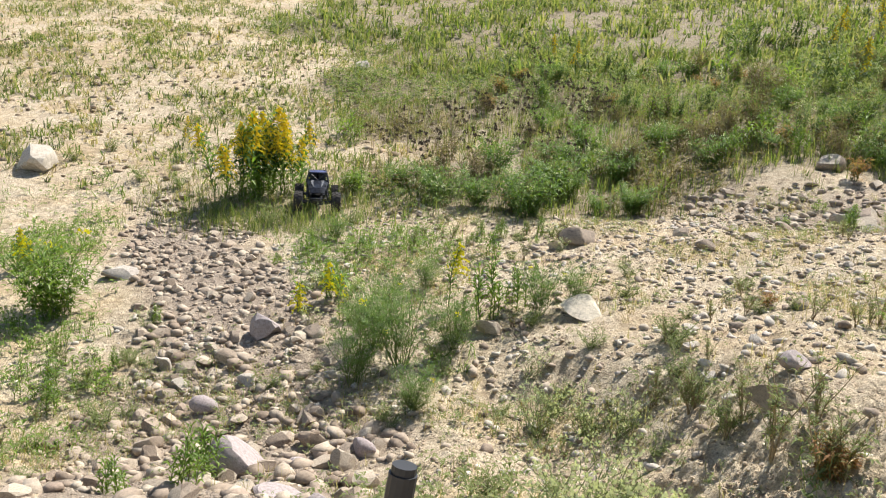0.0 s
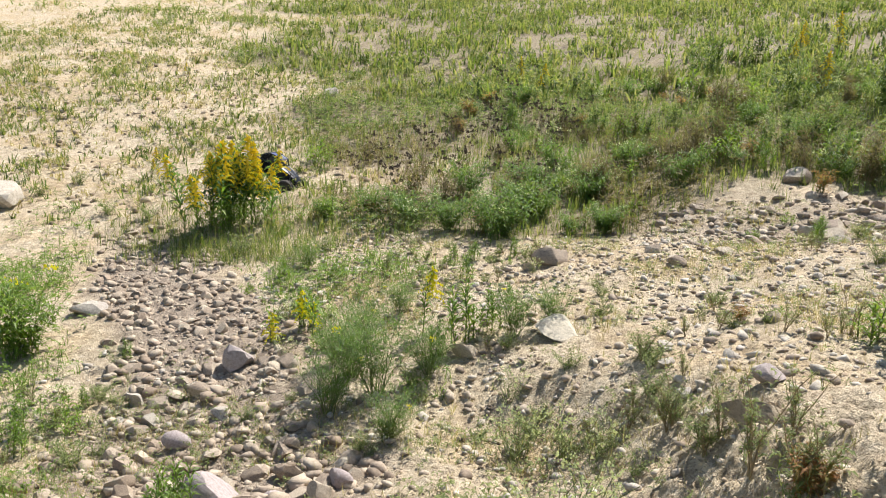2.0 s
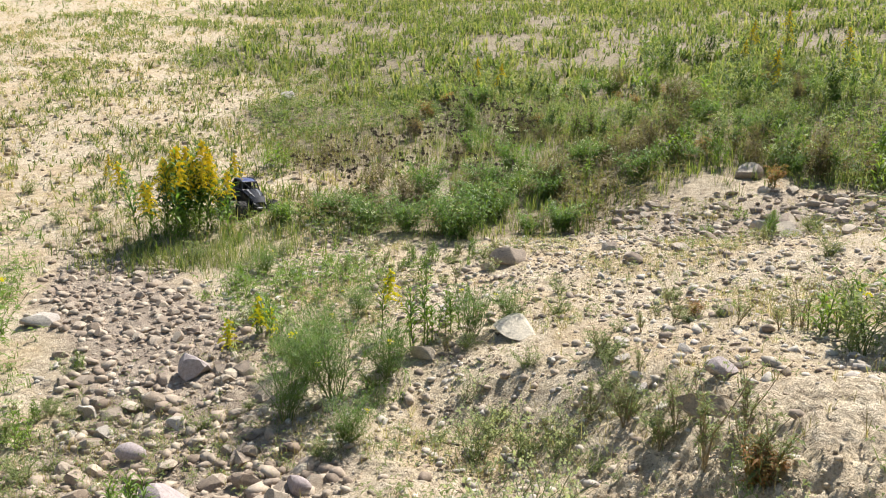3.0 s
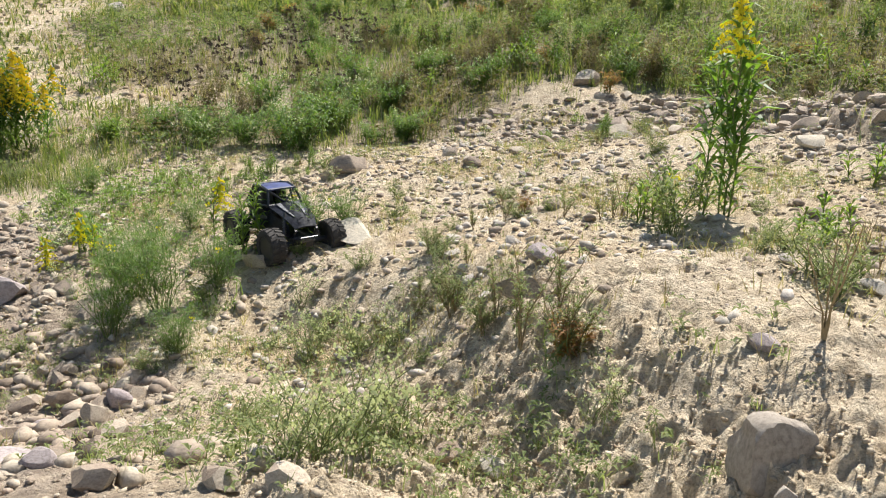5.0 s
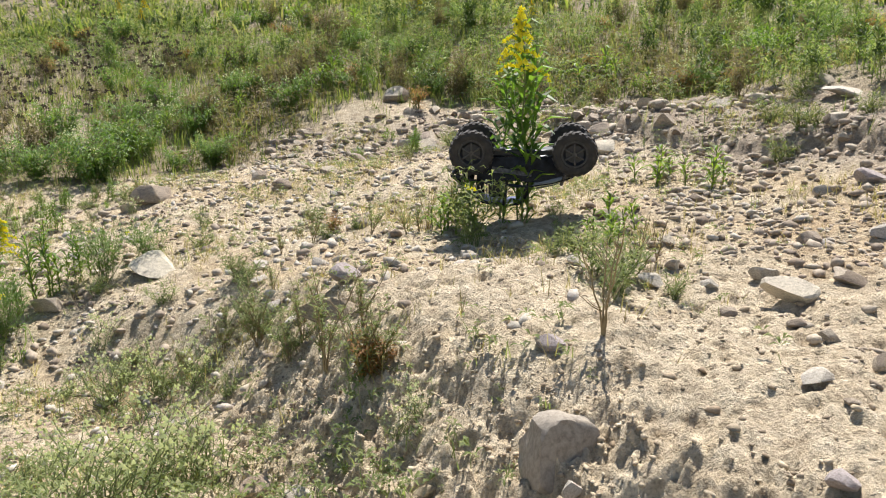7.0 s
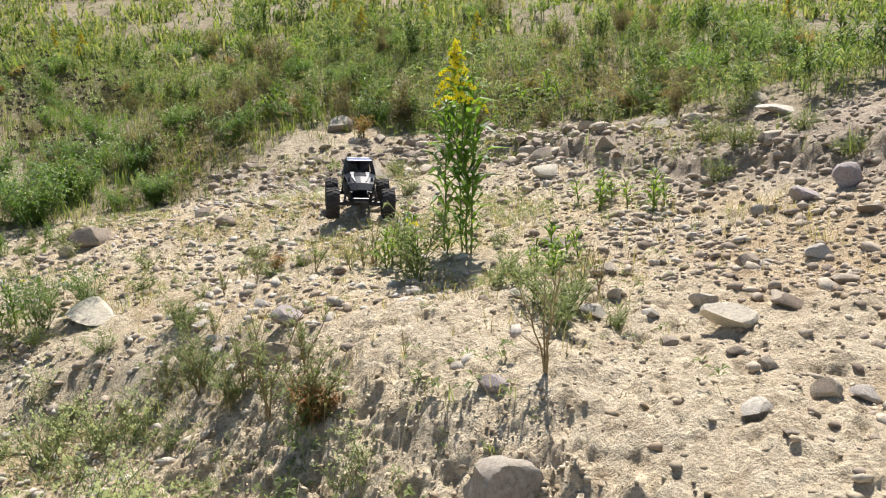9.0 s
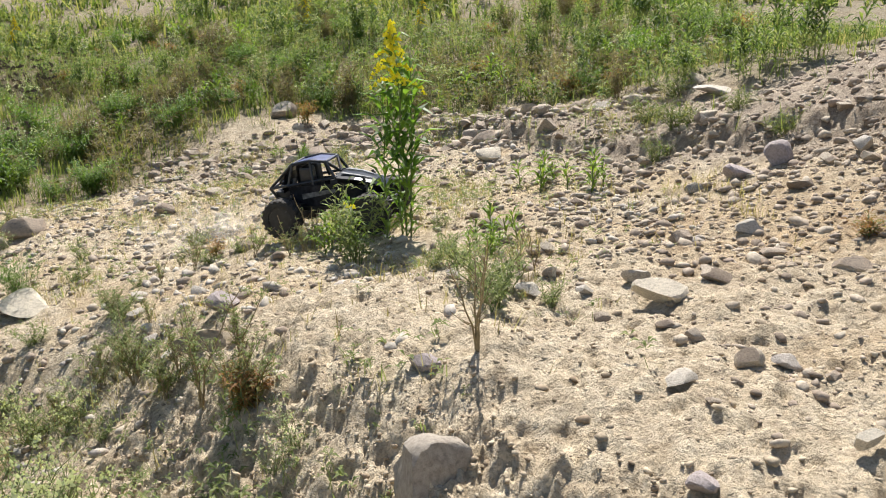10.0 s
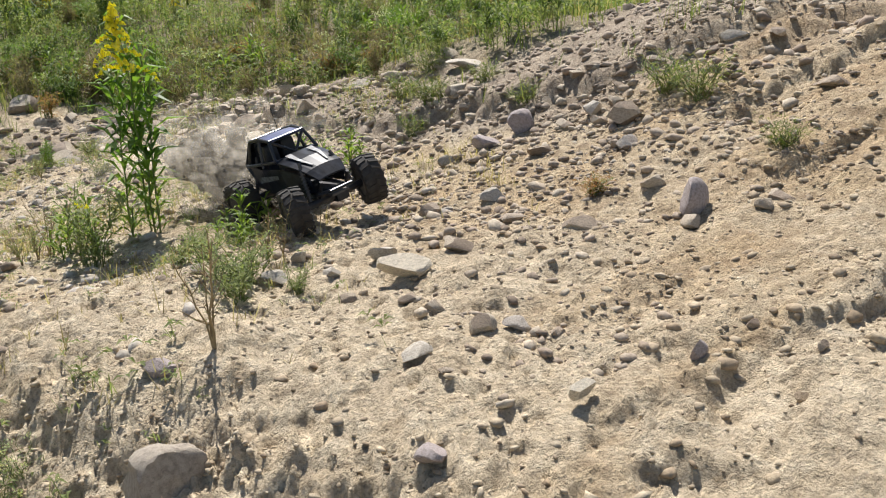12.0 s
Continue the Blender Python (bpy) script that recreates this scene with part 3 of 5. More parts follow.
def earth_litter():
    """Dark crumbs, bits of stem and clods that break up the pale dirt."""
    open_dirt = lambda x, y: (1 - zones(x, y)[0]) * (1 - 0.75 * zones(x, y)[2] * smooth(0.1, -0.1, below_crest(x, y)))
    p = scatter(15000, -2.4, 1.3, 1.1, 5.4, lambda x, y: 0.75 * open_dirt(x, y) * smooth(0.3, 0.6, value_noise(x * 2.9 + 14, y * 2.9 + 5)), 31)
    pile("brown_crumbs", "brown crumbs of earth strewn over the pale dirt", "earth crumbs", p, sizes_for(len(p[0]), 0.005, 0.028, 32, 2.6), CLOD, 33, 0.6, lift=0.02, rough=0.5)
    p = scatter(9000, 1.2, 3.6, 0.95, 4.2, lambda x, y: 0.8 * (1 - zones(x, y)[0]) * smooth(0.35, 0.6, value_noise(x * 2.2 + 3, y * 4.4 + 8)), 34)
    pile("track_gravel", "brown and grey gravel in beds along the dirt track", "gravel", p, sizes_for(len(p[0]), 0.006, 0.034, 35, 3.0), STONE, 36, 0.6, lift=0.08)


loose_stones()
earth_litter()


# ---- plants ----
class Bunch:
    """Gathers many small faces into one mesh."""

    def __init__(self):
        self.v, self.f = [], []

    def tube(self, points, r0, r1, sides=3):
        n = len(points)
        at = len(self.v)
        for i, p in enumerate(points):
            d = (points[min(i + 1, n - 1)] - points[max(i - 1, 0)]).normalized()
            a = d.orthogonal().normalized()
            b = d.cross(a)
            r = r0 + (r1 - r0) * i / (n - 1)
            for s in range(sides):
                t = 6.2832 * s / sides
                self.v.append(p + (a * math.cos(t) + b * math.sin(t)) * r)
        for i in range(n - 1):
            for s in range(sides):
                u = (s + 1) % sides
                self.f.append((at + i * sides + s, at + i * sides + u, at + (i + 1) * sides + u, at + (i + 1) * sides + s))

    def leaf(self, base, way, length, width, droop=0.3, fold=0.25):
        """A pointed leaf in two bent halves along its middle."""
        way = way.normalized()
        side = way.cross(Vector((0, 0, 1)))
        side = side.normalized() if side.length > 1e-3 else Vector((1, 0, 0))
        up = side.cross(way)
        mid = base + way * length * 0.5 + up * length * 0.04
        tip = base + way * length - Vector((0, 0, droop * length))
        lift = up * width * fold
        at = len(self.v)
        self.v += [base, mid + side * width * 0.5 + lift, tip, mid - side * width * 0.5 + lift, mid]
        self.f += [(at, at + 1, at + 4), (at + 1, at + 2, at + 4), (at + 4, at + 2, at + 3), (at, at + 4, at + 3)]

    def blade(self, base, way, length, width, bend):
        side = Vector((-way.y, way.x, 0))
        side = side.normalized() * width * 0.5 if side.length > 1e-4 else Vector((width * 0.5, 0, 0))
        flat = Vector((way.x, way.y, 0))
        mid = base + way * length * 0.55
        tip = base + way * length * 0.85 + flat * bend * length - Vector((0, 0, abs(bend) * length * 0.35))
        at = len(self.v)
        self.v += [base - side, base + side, mid + side * 0.7, mid - side * 0.7, tip]
        self.f += [(at, at + 1, at + 2, at + 3), (at + 3, at + 2, at + 4)]

    def crumb(self, c, s):
        at = len(self.v)
        self.v += [c + Vector((s, 0, -s * 0.5)), c + Vector((-s * 0.5, s * 0.8, -s * 0.4)), c + Vector((-s * 0.5, -s * 0.8, -s * 0.4)), c + Vector((0, 0, s))]
        self.f += [(at, at + 1, at + 3), (at + 1, at + 2, at + 3), (at + 2, at, at + 3), (at, at + 2, at + 1)]

    def data(self):
        return self.v, self.f


def around(r, a=None, rise=0.5):
    a = r.uniform(0, 6.2832) if a is None else a
    return Vector((math.cos(a), math.sin(a), rise)).normalized()


def stalk(r, h, lean, n=5):
    a = r.uniform(0, 6.28)
    d = Vector((math.cos(a), math.sin(a), 0)) * lean * h
    return [Vector((0, 0, -0.02)) if i == 0 else Vector((0, 0, h * i / (n - 1))) + d * (i / (n - 1)) ** 1.6 + Vector((r.gauss(0, 1), r.gauss(0, 1), 0)) * h * 0.012 for i in range(n)]


def along(points, t):
    k = min(int(t * (len(points) - 1)), len(points) - 2)
    u = t * (len(points) - 1) - k
    return points[k].lerp(points[k + 1], u)


def plume(b, r, tip, size, n_arm=17, seeds=36):
    """A goldenrod's head: loose arching sprays of small florets round a slender tip."""
    for k in range(n_arm):
        t = k / n_arm
        root = tip + Vector((0, 0, -size * 1.05 * (1 - t)))
        way = around(r, k * 2.4, 0.55 + 0.5 * t)
        reach = size * (0.72 - 0.55 * t) * r.uniform(0.7, 1.15)
        for s in range(seeds // 2):
            u = (s + 0.5) / (seeds // 2)
            c = root + way * reach * u - Vector((0, 0, reach * 0.75 * u * u))
            c += Vector((r.gauss(0, 1), r.gauss(0, 1), abs(r.gauss(0, 1)))) * size * 0.022
            b.crumb(c, size * r.uniform(0.028, 0.055))
    for s in range(seeds):
        b.crumb(tip + Vector((r.gauss(0, 0.03), r.gauss(0, 0.03), r.uniform(-0.5, 0.12))) * size, size * r.uniform(0.03, 0.055))


def goldenrod(name, seed, h, stems, spread, bloom, leaf_mat, label, leaf_len=0.075, flower_mat=None, lean=0.12, bloom_size=0.12):
    r = random.Random(seed)
    thing = new(name)
    head = Bunch()
    for k in range(stems):
        hk = h * (1 if k == 0 else r.uniform(0.55, 0.95))
        off = Vector((r.gauss(0, 1), r.gauss(0, 1), 0)) * spread * (0 if k == 0 else 1)
        pts = [p + off for p in stalk(r, hk, r.uniform(0.4, 1.2) * lean, 7)]
        st, lv = Bunch(), Bunch()
        st.tube(pts, 0.0035, 0.0015, 4)
        count = int(hk / (0.11 * leaf_len + 0.001))
        for i in range(count):
            t = 0.04 + 0.92 * i / count
            size = leaf_len * (0.55 + 0.8 * math.sin(min(1, t * 1.15) * 2.6)) * r.uniform(0.75, 1.15)
            lv.leaf(along(pts, t), around(r, i * 2.4 + r.uniform(-0.3, 0.3), r.uniform(0.45, 1.25)), size, size * 0.19, r.uniform(0.15, 0.55))
        part("stem", st.data(), STEM, thing)
        tagged(part("foliage", lv.data(), leaf_mat, thing), kind="stuff")
        if bloom and (k < bloom):
            fl = Bunch()
            plume(fl, r, pts[-1], bloom_size * (1 if k == 0 else r.uniform(0.7, 1)))
            part("flower_head", fl.data(), flower_mat or YELLOW, thing, "yellow plume of tiny florets")
    return tagged(thing, label, "plant", "weeds on the hillside")


def bush(name, seed, h, w, stems, leaf_mat, label, leaf=0.03, slim=0.3, per=40, flowers=None, n_flowers=0, stem_mat=None, feathery=False, size=0.008):
    """A many-stemmed weed, its leaves on side twigs."""
    r = random.Random(seed)
    thing = new(name)
    st, lv, fl = Bunch(), Bunch(), Bunch()
    for k in range(stems):
        hk = h * r.uniform(0.55, 1.05)
        a = r.uniform(0, 6.283)
        out = Vector((math.cos(a), math.sin(a), 0)) * w * 0.5 * math.sqrt(r.random())
        pts = [out * (0.15 + 0.85 * (i / 5) ** 1.2) + Vector((r.gauss(0, 1), r.gauss(0, 1), 0)) * 0.01 + Vector((0, 0, hk * i / 5 - (0.02 if i == 0 else 0))) for i in range(6)]
        st.tube(pts, 0.0022, 0.001)
        for i in range(per):
            t = 0.12 + 0.88 * r.random() ** 0.8
            p = along(pts, t)
            way = around(r, None, r.uniform(0.0, 0.9))
            if feathery:
                reach = leaf * r.uniform(0.8, 1.8) * (1.2 - 0.6 * t)
                for s in range(5):
                    q = p + way * reach * (s + 1) / 5
                    lv.leaf(q, (way + around(r, None, 0.2) * 0.9), leaf * 0.5, leaf * 0.07, 0.1)
            else:
                q = p + way * r.uniform(0, leaf * 0.7)
                ll = leaf * r.uniform(0.6, 1.3)
                lv.leaf(q, way, ll, ll * slim, r.uniform(0.1, 0.5))
        if flowers and k < n_flowers:
            for _ in range(9):
                c = pts[-1] + Vector((r.gauss(0, 1), r.gauss(0, 1), r.gauss(0, 0.6))) * (0.012 if size < 0.012 else 0.02)
                fl.crumb(c, size * r.uniform(0.4, 0.8))
    tagged(part("twig_tangle", st.data(), stem_mat or STEM, thing), kind="stuff")
    tagged(part("foliage", lv.data(), leaf_mat, thing), kind="stuff")
    if flowers:
        tagged(part("blossom", fl.data(), flowers, thing), kind="stuff")
    return tagged(thing, label, "plant", "weeds on the hillside")


def spindly(name, seed, h, label, leaf_mat, stems=4, leaf=0.02, per=9):
    """A thin twiggy weed with few leaves."""
    r = random.Random(seed)
    thing = new(name)
    st, lv = Bunch(), Bunch()
    for k in range(stems):
        pts = stalk(r, h * r.uniform(0.6, 1.0), r.uniform(0.1, 0.55), 7)
        st.tube(pts, 0.003, 0.001)
        for i in range(9):
            t = r.uniform(0.25, 0.95)
            p = along(pts, t)
            way = around(r, None, r.uniform(0.5, 1.4))
            ln = h * r.uniform(0.1, 0.28) * (1.2 - t)
            st.tube([p, p + way * ln * 0.5, p + way * ln + Vector((0, 0, ln * 0.15))], 0.0013, 0.0006)
            for s in range(per):
                lv.leaf(p + way * ln * r.random(), around(r, None, r.uniform(0.1, 1.0)), leaf * r.uniform(0.5, 1.2), leaf * 0.22, 0.2)
    tagged(part("twig_tangle", st.data(), DRYSTEM, thing), kind="stuff")
    tagged(part("foliage", lv.data(), leaf_mat, thing), kind="stuff")
    return tagged(thing, label, "plant", "weeds on the hillside")


def seed_weed(name, seed, h, label):
    """A withered stalk with dark round seed heads."""
    r = random.Random(seed)
    thing = new(name)
    st, hd = Bunch(), Bunch()
    for k in range(4):
        pts = stalk(r, h * r.uniform(0.6, 1.0), r.uniform(0.05, 0.25), 5)
        st.tube(pts, 0.002, 0.0012)
        for _ in range(8):
            hd.crumb(pts[-1] + Vector((r.gauss(0, 1), r.gauss(0, 1), r.gauss(0, 1))) * 0.008, 0.010)
        for _ in range(2):
            p = along(pts, r.uniform(0.5, 0.85))
            q = p + around(r, None, 1.0) * h * 0.18
            st.tube([p, q], 0.0012, 0.001)
            for _ in range(5):
                hd.crumb(q + Vector((r.gauss(0, 1), r.gauss(0, 1), r.gauss(0, 1))) * 0.006, 0.008)
    tagged(part("stalk_tangle", st.data(), DRYSTEM, thing), kind="stuff")
    tagged(part("seed_head", hd.data(), HEAD, thing, "dark brown dried seed heads"), kind="stuff")
    return tagged(thing, label, "plant", "weeds on the hillside")


def stand(thing, x, y, turn=0.0, scale=1.0, sink=0.01):
    thing.matrix_basis = Matrix.LocRotScale((x, y, ground_at(x, y) - sink), Euler((0, 0, turn)), (scale,) * 3)
    return thing


def again(thing, x, y, turn=0.0, scale=1.0, lean=0.0):
    """Another plant of the same growth."""
    c = copy_thing(thing, Matrix.LocRotScale((x, y, ground_at(x, y) - 0.01), Euler((lean, lean * 0.6, turn)), (1, 1, 1)))
    c.scale = (scale,) * 3
    return c


main = stand(goldenrod("goldenrod", 3, 0.69, 4, 0.042, 1, LEAF, "tall goldenrod with narrow green leaves and one yellow plume", 0.105, lean=0.1, bloom_size=0.17), 0.78, 2.89, 0.4)
stand(bush("leafy_weed", 5, 0.25, 0.22, 11, DUSTY, "dusty yellow-green weed at the goldenrod's foot", 0.035, 0.24, 34, YELLOW, 1), 0.60, 2.68)
stand(goldenrod("goldenrod_clump", 7, 0.70, 30, 0.15, 30, LEAF, "dense goldenrod clump in full yellow bloom", 0.10, OCHRE, 0.22, 0.19), -3.62, 4.92)
sprig = stand(goldenrod("goldenrod", 8, 0.28, 2, 0.05, 2, DUSTY, "small blooming goldenrod on the sandy slope", 0.06, OCHRE, 0.12, 0.085), -5.28, 5.97)
stand(bush("leafy_shrub", 9, 0.44, 0.62, 40, LIME, "broad leafy green weed with a few yellow flowers", 0.055, 0.26, 34, YELLOW, 5, size=0.016), -3.12, 2.73)
stand(goldenrod("goldenrod", 10, 0.26, 3, 0.05, 3, LEAF, "goldenrod sprig blooming beside the leafy weed", 0.06), -3.94, 3.15)
fern = stand(bush("feathery_weed", 11, 0.33, 0.34, 22, FEATHER, "feathery light green weed with fine leaves", 0.055, 0.2, 20, YELLOW, 1, feathery=True), -1.11, 2.68)
stand(goldenrod("goldenrod", 12, 0.30, 1, 0.02, 1, LIME, "single small goldenrod with a yellow tip", 0.05), -1.19, 3.21)
lime = stand(goldenrod("young_goldenrod", 13, 0.31, 5, 0.05, 0, LIME, "young yellow-green goldenrod without bloom", 0.06), -0.95, 3.12)
low = stand(goldenrod("goldenrod", 14, 0.19, 5, 0.07, 3, LEAF, "low goldenrod with bright yellow heads by the gully", 0.07), -1.85, 3.24)
yarrow = stand(bush("yarrow", 15, 0.31, 0.42, 30, LEAF, "round green yarrow bush with few white heads", 0.045, 0.25, 34, WHITE, 5), -1.49, 4.91)
tree = stand(goldenrod("dark_weed", 16, 0.69, 8, 0.2, 0, MEADOW, "tall dark green leafy weed in the meadow", 0.1, lean=0.25), -1.06, 11.18)
daisy = stand(bush("fleabane", 17, 0.19, 0.26, 14, DUSTY, "fleabane bush with small white flowers", 0.024, 0.2, 10, WHITE, 11), -0.04, 1.50)
thin = stand(spindly("twiggy_weed", 18, 0.29, "thin twiggy weed growing out of the mound", DUSTY, 5), 0.24, 1.97)
red = stand(bush("rusty_weed", 19, 0.09, 0.09, 8, RUST, "small weed reddened at its foot", 0.022, 0.25, 30), 0.36, 1.83)
wiry = stand(spindly("twiggy_weed", 20, 0.26, "wiry weed casting a shadow on the bare mound", DUSTY, 4, 0.016, 1), 0.82, 1.66)
scrub = stand(bush("dusty_bush", 21, 0.11, 0.17, 13, DUSTY, "low dusty green bush on the stony ground", 0.022, 0.26, 22), 0.90, 1.95)
young = stand(goldenrod("young_goldenrod", 22, 0.17, 5, 0.05, 0, LIME, "short bright green goldenrod shoot", 0.06), 1.40, 3.54)
seedy = stand(seed_weed("seed_stalk", 23, 0.42, "withered stalk with dark seed heads"), -2.60, 5.71)
stand(bush("rusty_weed", 24, 0.06, 0.09, 10, RUST, "low reddish dry weed on the dirt", 0.02, 0.2, 30), 1.87, 2.07)
tuft = stand(bush("grass_tuft", 25, 0.13, 0.2, 24, GRASS, "tuft of green and tan grass on the bank", 0.05, 0.08, 12), 2.42, 2.34)
for n, (x, y, s) in enumerate([(1.53, 3.26, 1.1), (1.03, 2.67, 0.9), (1.84, 5.66, 1.0), (0.31, 6.85, 1.2), (-4.00, 6.69, 1.3), (-2.87, 5.16, 1.0), (-0.83, 5.90, 0.8), (0.15, 5.64, 0.5), (-1.74, 8.60, 0.8), (-0.71, 7.95, 1.1), (-0.33, 7.56, 1.2), (0.32, 7.24, 1.3), (-1.01, 7.72, 1.0), (-4.10, 6.89, 1.3), (-2.97, 5.24, 1.0), (-1.94, 3.46, 0.9), (0.52, 2.94, 0.8), (0.60, 2.82, 1.0), (0.99, 2.48, 0.7)]):
    again(young, x, y, 2.1 * n, s * (0.9 + 0.2 * (n % 3) / 2), 0.1 * math.sin(5 * n))
for n, (x, y, s) in enumerate([(-1.01, 2.99, 0.6), (-0.89, 3.22, 0.7), (-2.38, 2.12, 0.5), (-1.20, 1.39, 0.5), (-1.07, 1.46, 0.6), (-1.19, 1.70, 0.6)]):
    again(lime, x, y, 2.1 * n, s * (0.9 + 0.2 * (n % 3) / 2), 0.1 * math.sin(5 * n))
for n, (x, y, s) in enumerate([(-1.46, 2.94, 0.6), (-1.47, 3.20, 0.7), (-2.44, 4.17, 0.5), (-1.43, 3.49, 0.6)]):
    again(fern, x, y, 2.1 * n, s * (0.9 + 0.2 * (n % 3) / 2), 0.1 * math.sin(5 * n))
for n, (x, y, s) in enumerate([(-2.69, 5.35, 0.8), (-2.22, 5.16, 0.9), (-1.92, 5.08, 0.7), (-1.44, 5.51, 0.8), (-1.10, 5.18, 0.5), (-0.91, 5.30, 0.6), (-2.99, 5.20, 0.6), (-1.79, 6.25, 0.9), (-2.15, 5.99, 0.9), (-1.65, 5.14, 1.1), (-1.57, 5.57, 0.9), (-0.92, 5.25, 0.5), (-1.09, 6.93, 0.9), (-1.72, 6.82, 1.0)]):
    again(yarrow, x, y, 2.1 * n, s * (0.9 + 0.2 * (n % 3) / 2), 0.1 * math.sin(5 * n))
for n, (x, y, s) in enumerate([(-1.06, 10.74, 0.8), (-0.08, 7.21, 0.5), (0.20, 7.26, 0.5), (0.53, 7.29, 0.5), (-0.55, 7.60, 0.5), (-1.81, 8.31, 0.5), (-1.15, 7.65, 0.6), (0.84, 8.99, 0.8), (2.47, 7.94, 0.7), (2.59, 6.77, 0.7), (3.06, 6.47, 0.8), (3.38, 8.10, 0.9), (2.82, 4.88, 0.6), (3.32, 5.18, 0.7), (-1.04, 8.40, 0.4), (-0.00, 7.77, 0.5), (0.36, 8.39, 0.5), (-0.65, 11.95, 0.8), (-2.15, 9.43, 0.4), (2.54, 4.06, 0.5), (2.77, 4.01, 0.6), (2.37, 4.40, 0.5), (2.21, 5.63, 0.6), (2.08, 6.75, 0.6)]):
    again(tree, x, y, 2.1 * n, s * (0.9 + 0.2 * (n % 3) / 2), 0.1 * math.sin(5 * n))
for n, (x, y, s) in enumerate([(0.34, 7.54, 0.7), (0.03, 9.24, 0.8)]):
    again(tree, x, y, 2.1 * n, s * (0.9 + 0.2 * (n % 3) / 2), 0.1 * math.sin(5 * n))
for n, (x, y, s) in enumerate([(-2.87, 9.99, 1.5), (-0.09, 12.48, 1.6), (0.32, 12.12, 1.8), (-8.20, 9.70, 0.8), (0.21, 9.63, 1.8), (0.96, 10.19, 1.8), (1.48, 8.91, 1.6), (-3.42, 10.61, 1.4), (4.66, 8.73, 2.0), (-0.11, 11.73, 1.8)]):
    again(sprig, x, y, 2.1 * n, s * (0.9 + 0.2 * (n % 3) / 2), 0.1 * math.sin(5 * n))
for n, (x, y, s) in enumerate([(-0.03, 1.75, 0.9), (-0.08, 1.34, 0.8), (0.03, 1.73, 0.8), (-0.07, 1.44, 0.9), (-0.19, 2.37, 0.7), (0.47, 1.66, 0.4), (-0.92, 2.27, 0.5), (-0.10, 1.76, 1.0), (-0.45, 2.39, 0.8), (-0.20, 2.35, 0.7), (-0.46, 2.41, 0.8), (-0.29, 2.38, 0.8), (0.42, 1.65, 0.5), (-0.61, 2.70, 0.7)]):
    again(daisy, x, y, 2.1 * n, s * (0.9 + 0.2 * (n % 3) / 2), 0.1 * math.sin(5 * n))
for n, (x, y, s) in enumerate([(0.12, 2.15, 0.7), (0.00, 2.33, 0.6), (-0.13, 2.45, 0.5), (0.32, 2.06, 0.8), (-0.25, 2.46, 0.5), (0.38, 1.84, 0.5), (0.15, 2.19, 0.8), (0.01, 2.35, 0.7), (0.34, 1.83, 0.7), (-0.13, 2.50, 0.6), (0.39, 2.91, 0.5), (0.26, 3.03, 0.5), (-0.00, 2.57, 0.5), (-0.81, 3.38, 0.5), (-0.81, 3.01, 0.4), (-0.07, 3.07, 0.5), (-0.02, 3.50, 0.5), (-0.17, 2.79, 0.5), (0.43, 2.95, 0.6)]):
    again(thin, x, y, 2.1 * n, s * (0.9 + 0.2 * (n % 3) / 2), 0.1 * math.sin(5 * n))
for n, (x, y, s) in enumerate([(1.02, 2.23, 0.7), (1.05, 2.18, 0.6), (0.46, 3.02, 0.7), (0.54, 3.28, 0.7)]):
    again(wiry, x, y, 2.1 * n, s * (0.9 + 0.2 * (n % 3) / 2), 0.1 * math.sin(5 * n))
for n, (x, y, s) in enumerate([(0.89, 2.68, 0.8), (0.95, 2.07, 0.9), (0.90, 2.11, 1.0), (1.03, 1.95, 0.6), (-0.47, 3.44, 0.8), (-0.16, 2.82, 0.8), (-0.74, 3.04, 0.8), (-0.42, 2.81, 0.7), (0.12, 2.19, 0.7), (-0.09, 2.56, 0.9), (0.90, 2.98, 0.5), (-1.03, 2.79, 0.8), (-1.48, 2.64, 0.5), (-2.31, 2.20, 0.8), (-1.98, 2.02, 0.9), (-1.97, 1.74, 0.8), (-1.97, 2.14, 0.7), (-0.55, 3.79, 0.7), (-0.13, 2.75, 0.9), (0.01, 2.38, 0.8), (-0.46, 2.54, 0.7), (-0.97, 2.29, 0.7), (-1.58, 2.48, 0.6), (-4.77, 4.89, 1.2)]):
    again(scrub, x, y, 2.1 * n, s * (0.9 + 0.2 * (n % 3) / 2), 0.1 * math.sin(5 * n))
for n, (x, y, s) in enumerate([(-5.75, 5.49, 1.2), (-2.62, 4.25, 1.0), (-3.16, 4.49, 1.2), (-3.73, 4.57, 1.2), (-2.54, 4.52, 1.0), (-4.38, 4.91, 1.2), (-5.78, 5.08, 1.2), (-0.93, 2.65, 0.6), (-0.88, 2.35, 0.6), (-0.63, 2.50, 0.7), (-0.35, 1.71, 0.7), (-0.31, 2.44, 0.7), (-0.05, 2.19, 0.6), (-0.45, 2.61, 0.6), (0.88, 2.35, 0.7), (0.81, 2.34, 0.6)]):
    again(scrub, x, y, 2.1 * n, s * (0.9 + 0.2 * (n % 3) / 2), 0.1 * math.sin(5 * n))
for n, (x, y, s) in enumerate([(-0.89, 5.52, 1.0), (-1.17, 6.05, 1.2), (0.09, 3.23, 0.8), (0.35, 1.80, 1.2), (-0.88, 9.75, 1.5), (0.32, 6.19, 1.6), (-1.11, 9.21, 2.0), (1.69, 6.74, 1.6)]):
    again(red, x, y, 2.1 * n, s * (0.9 + 0.2 * (n % 3) / 2), 0.1 * math.sin(5 * n))
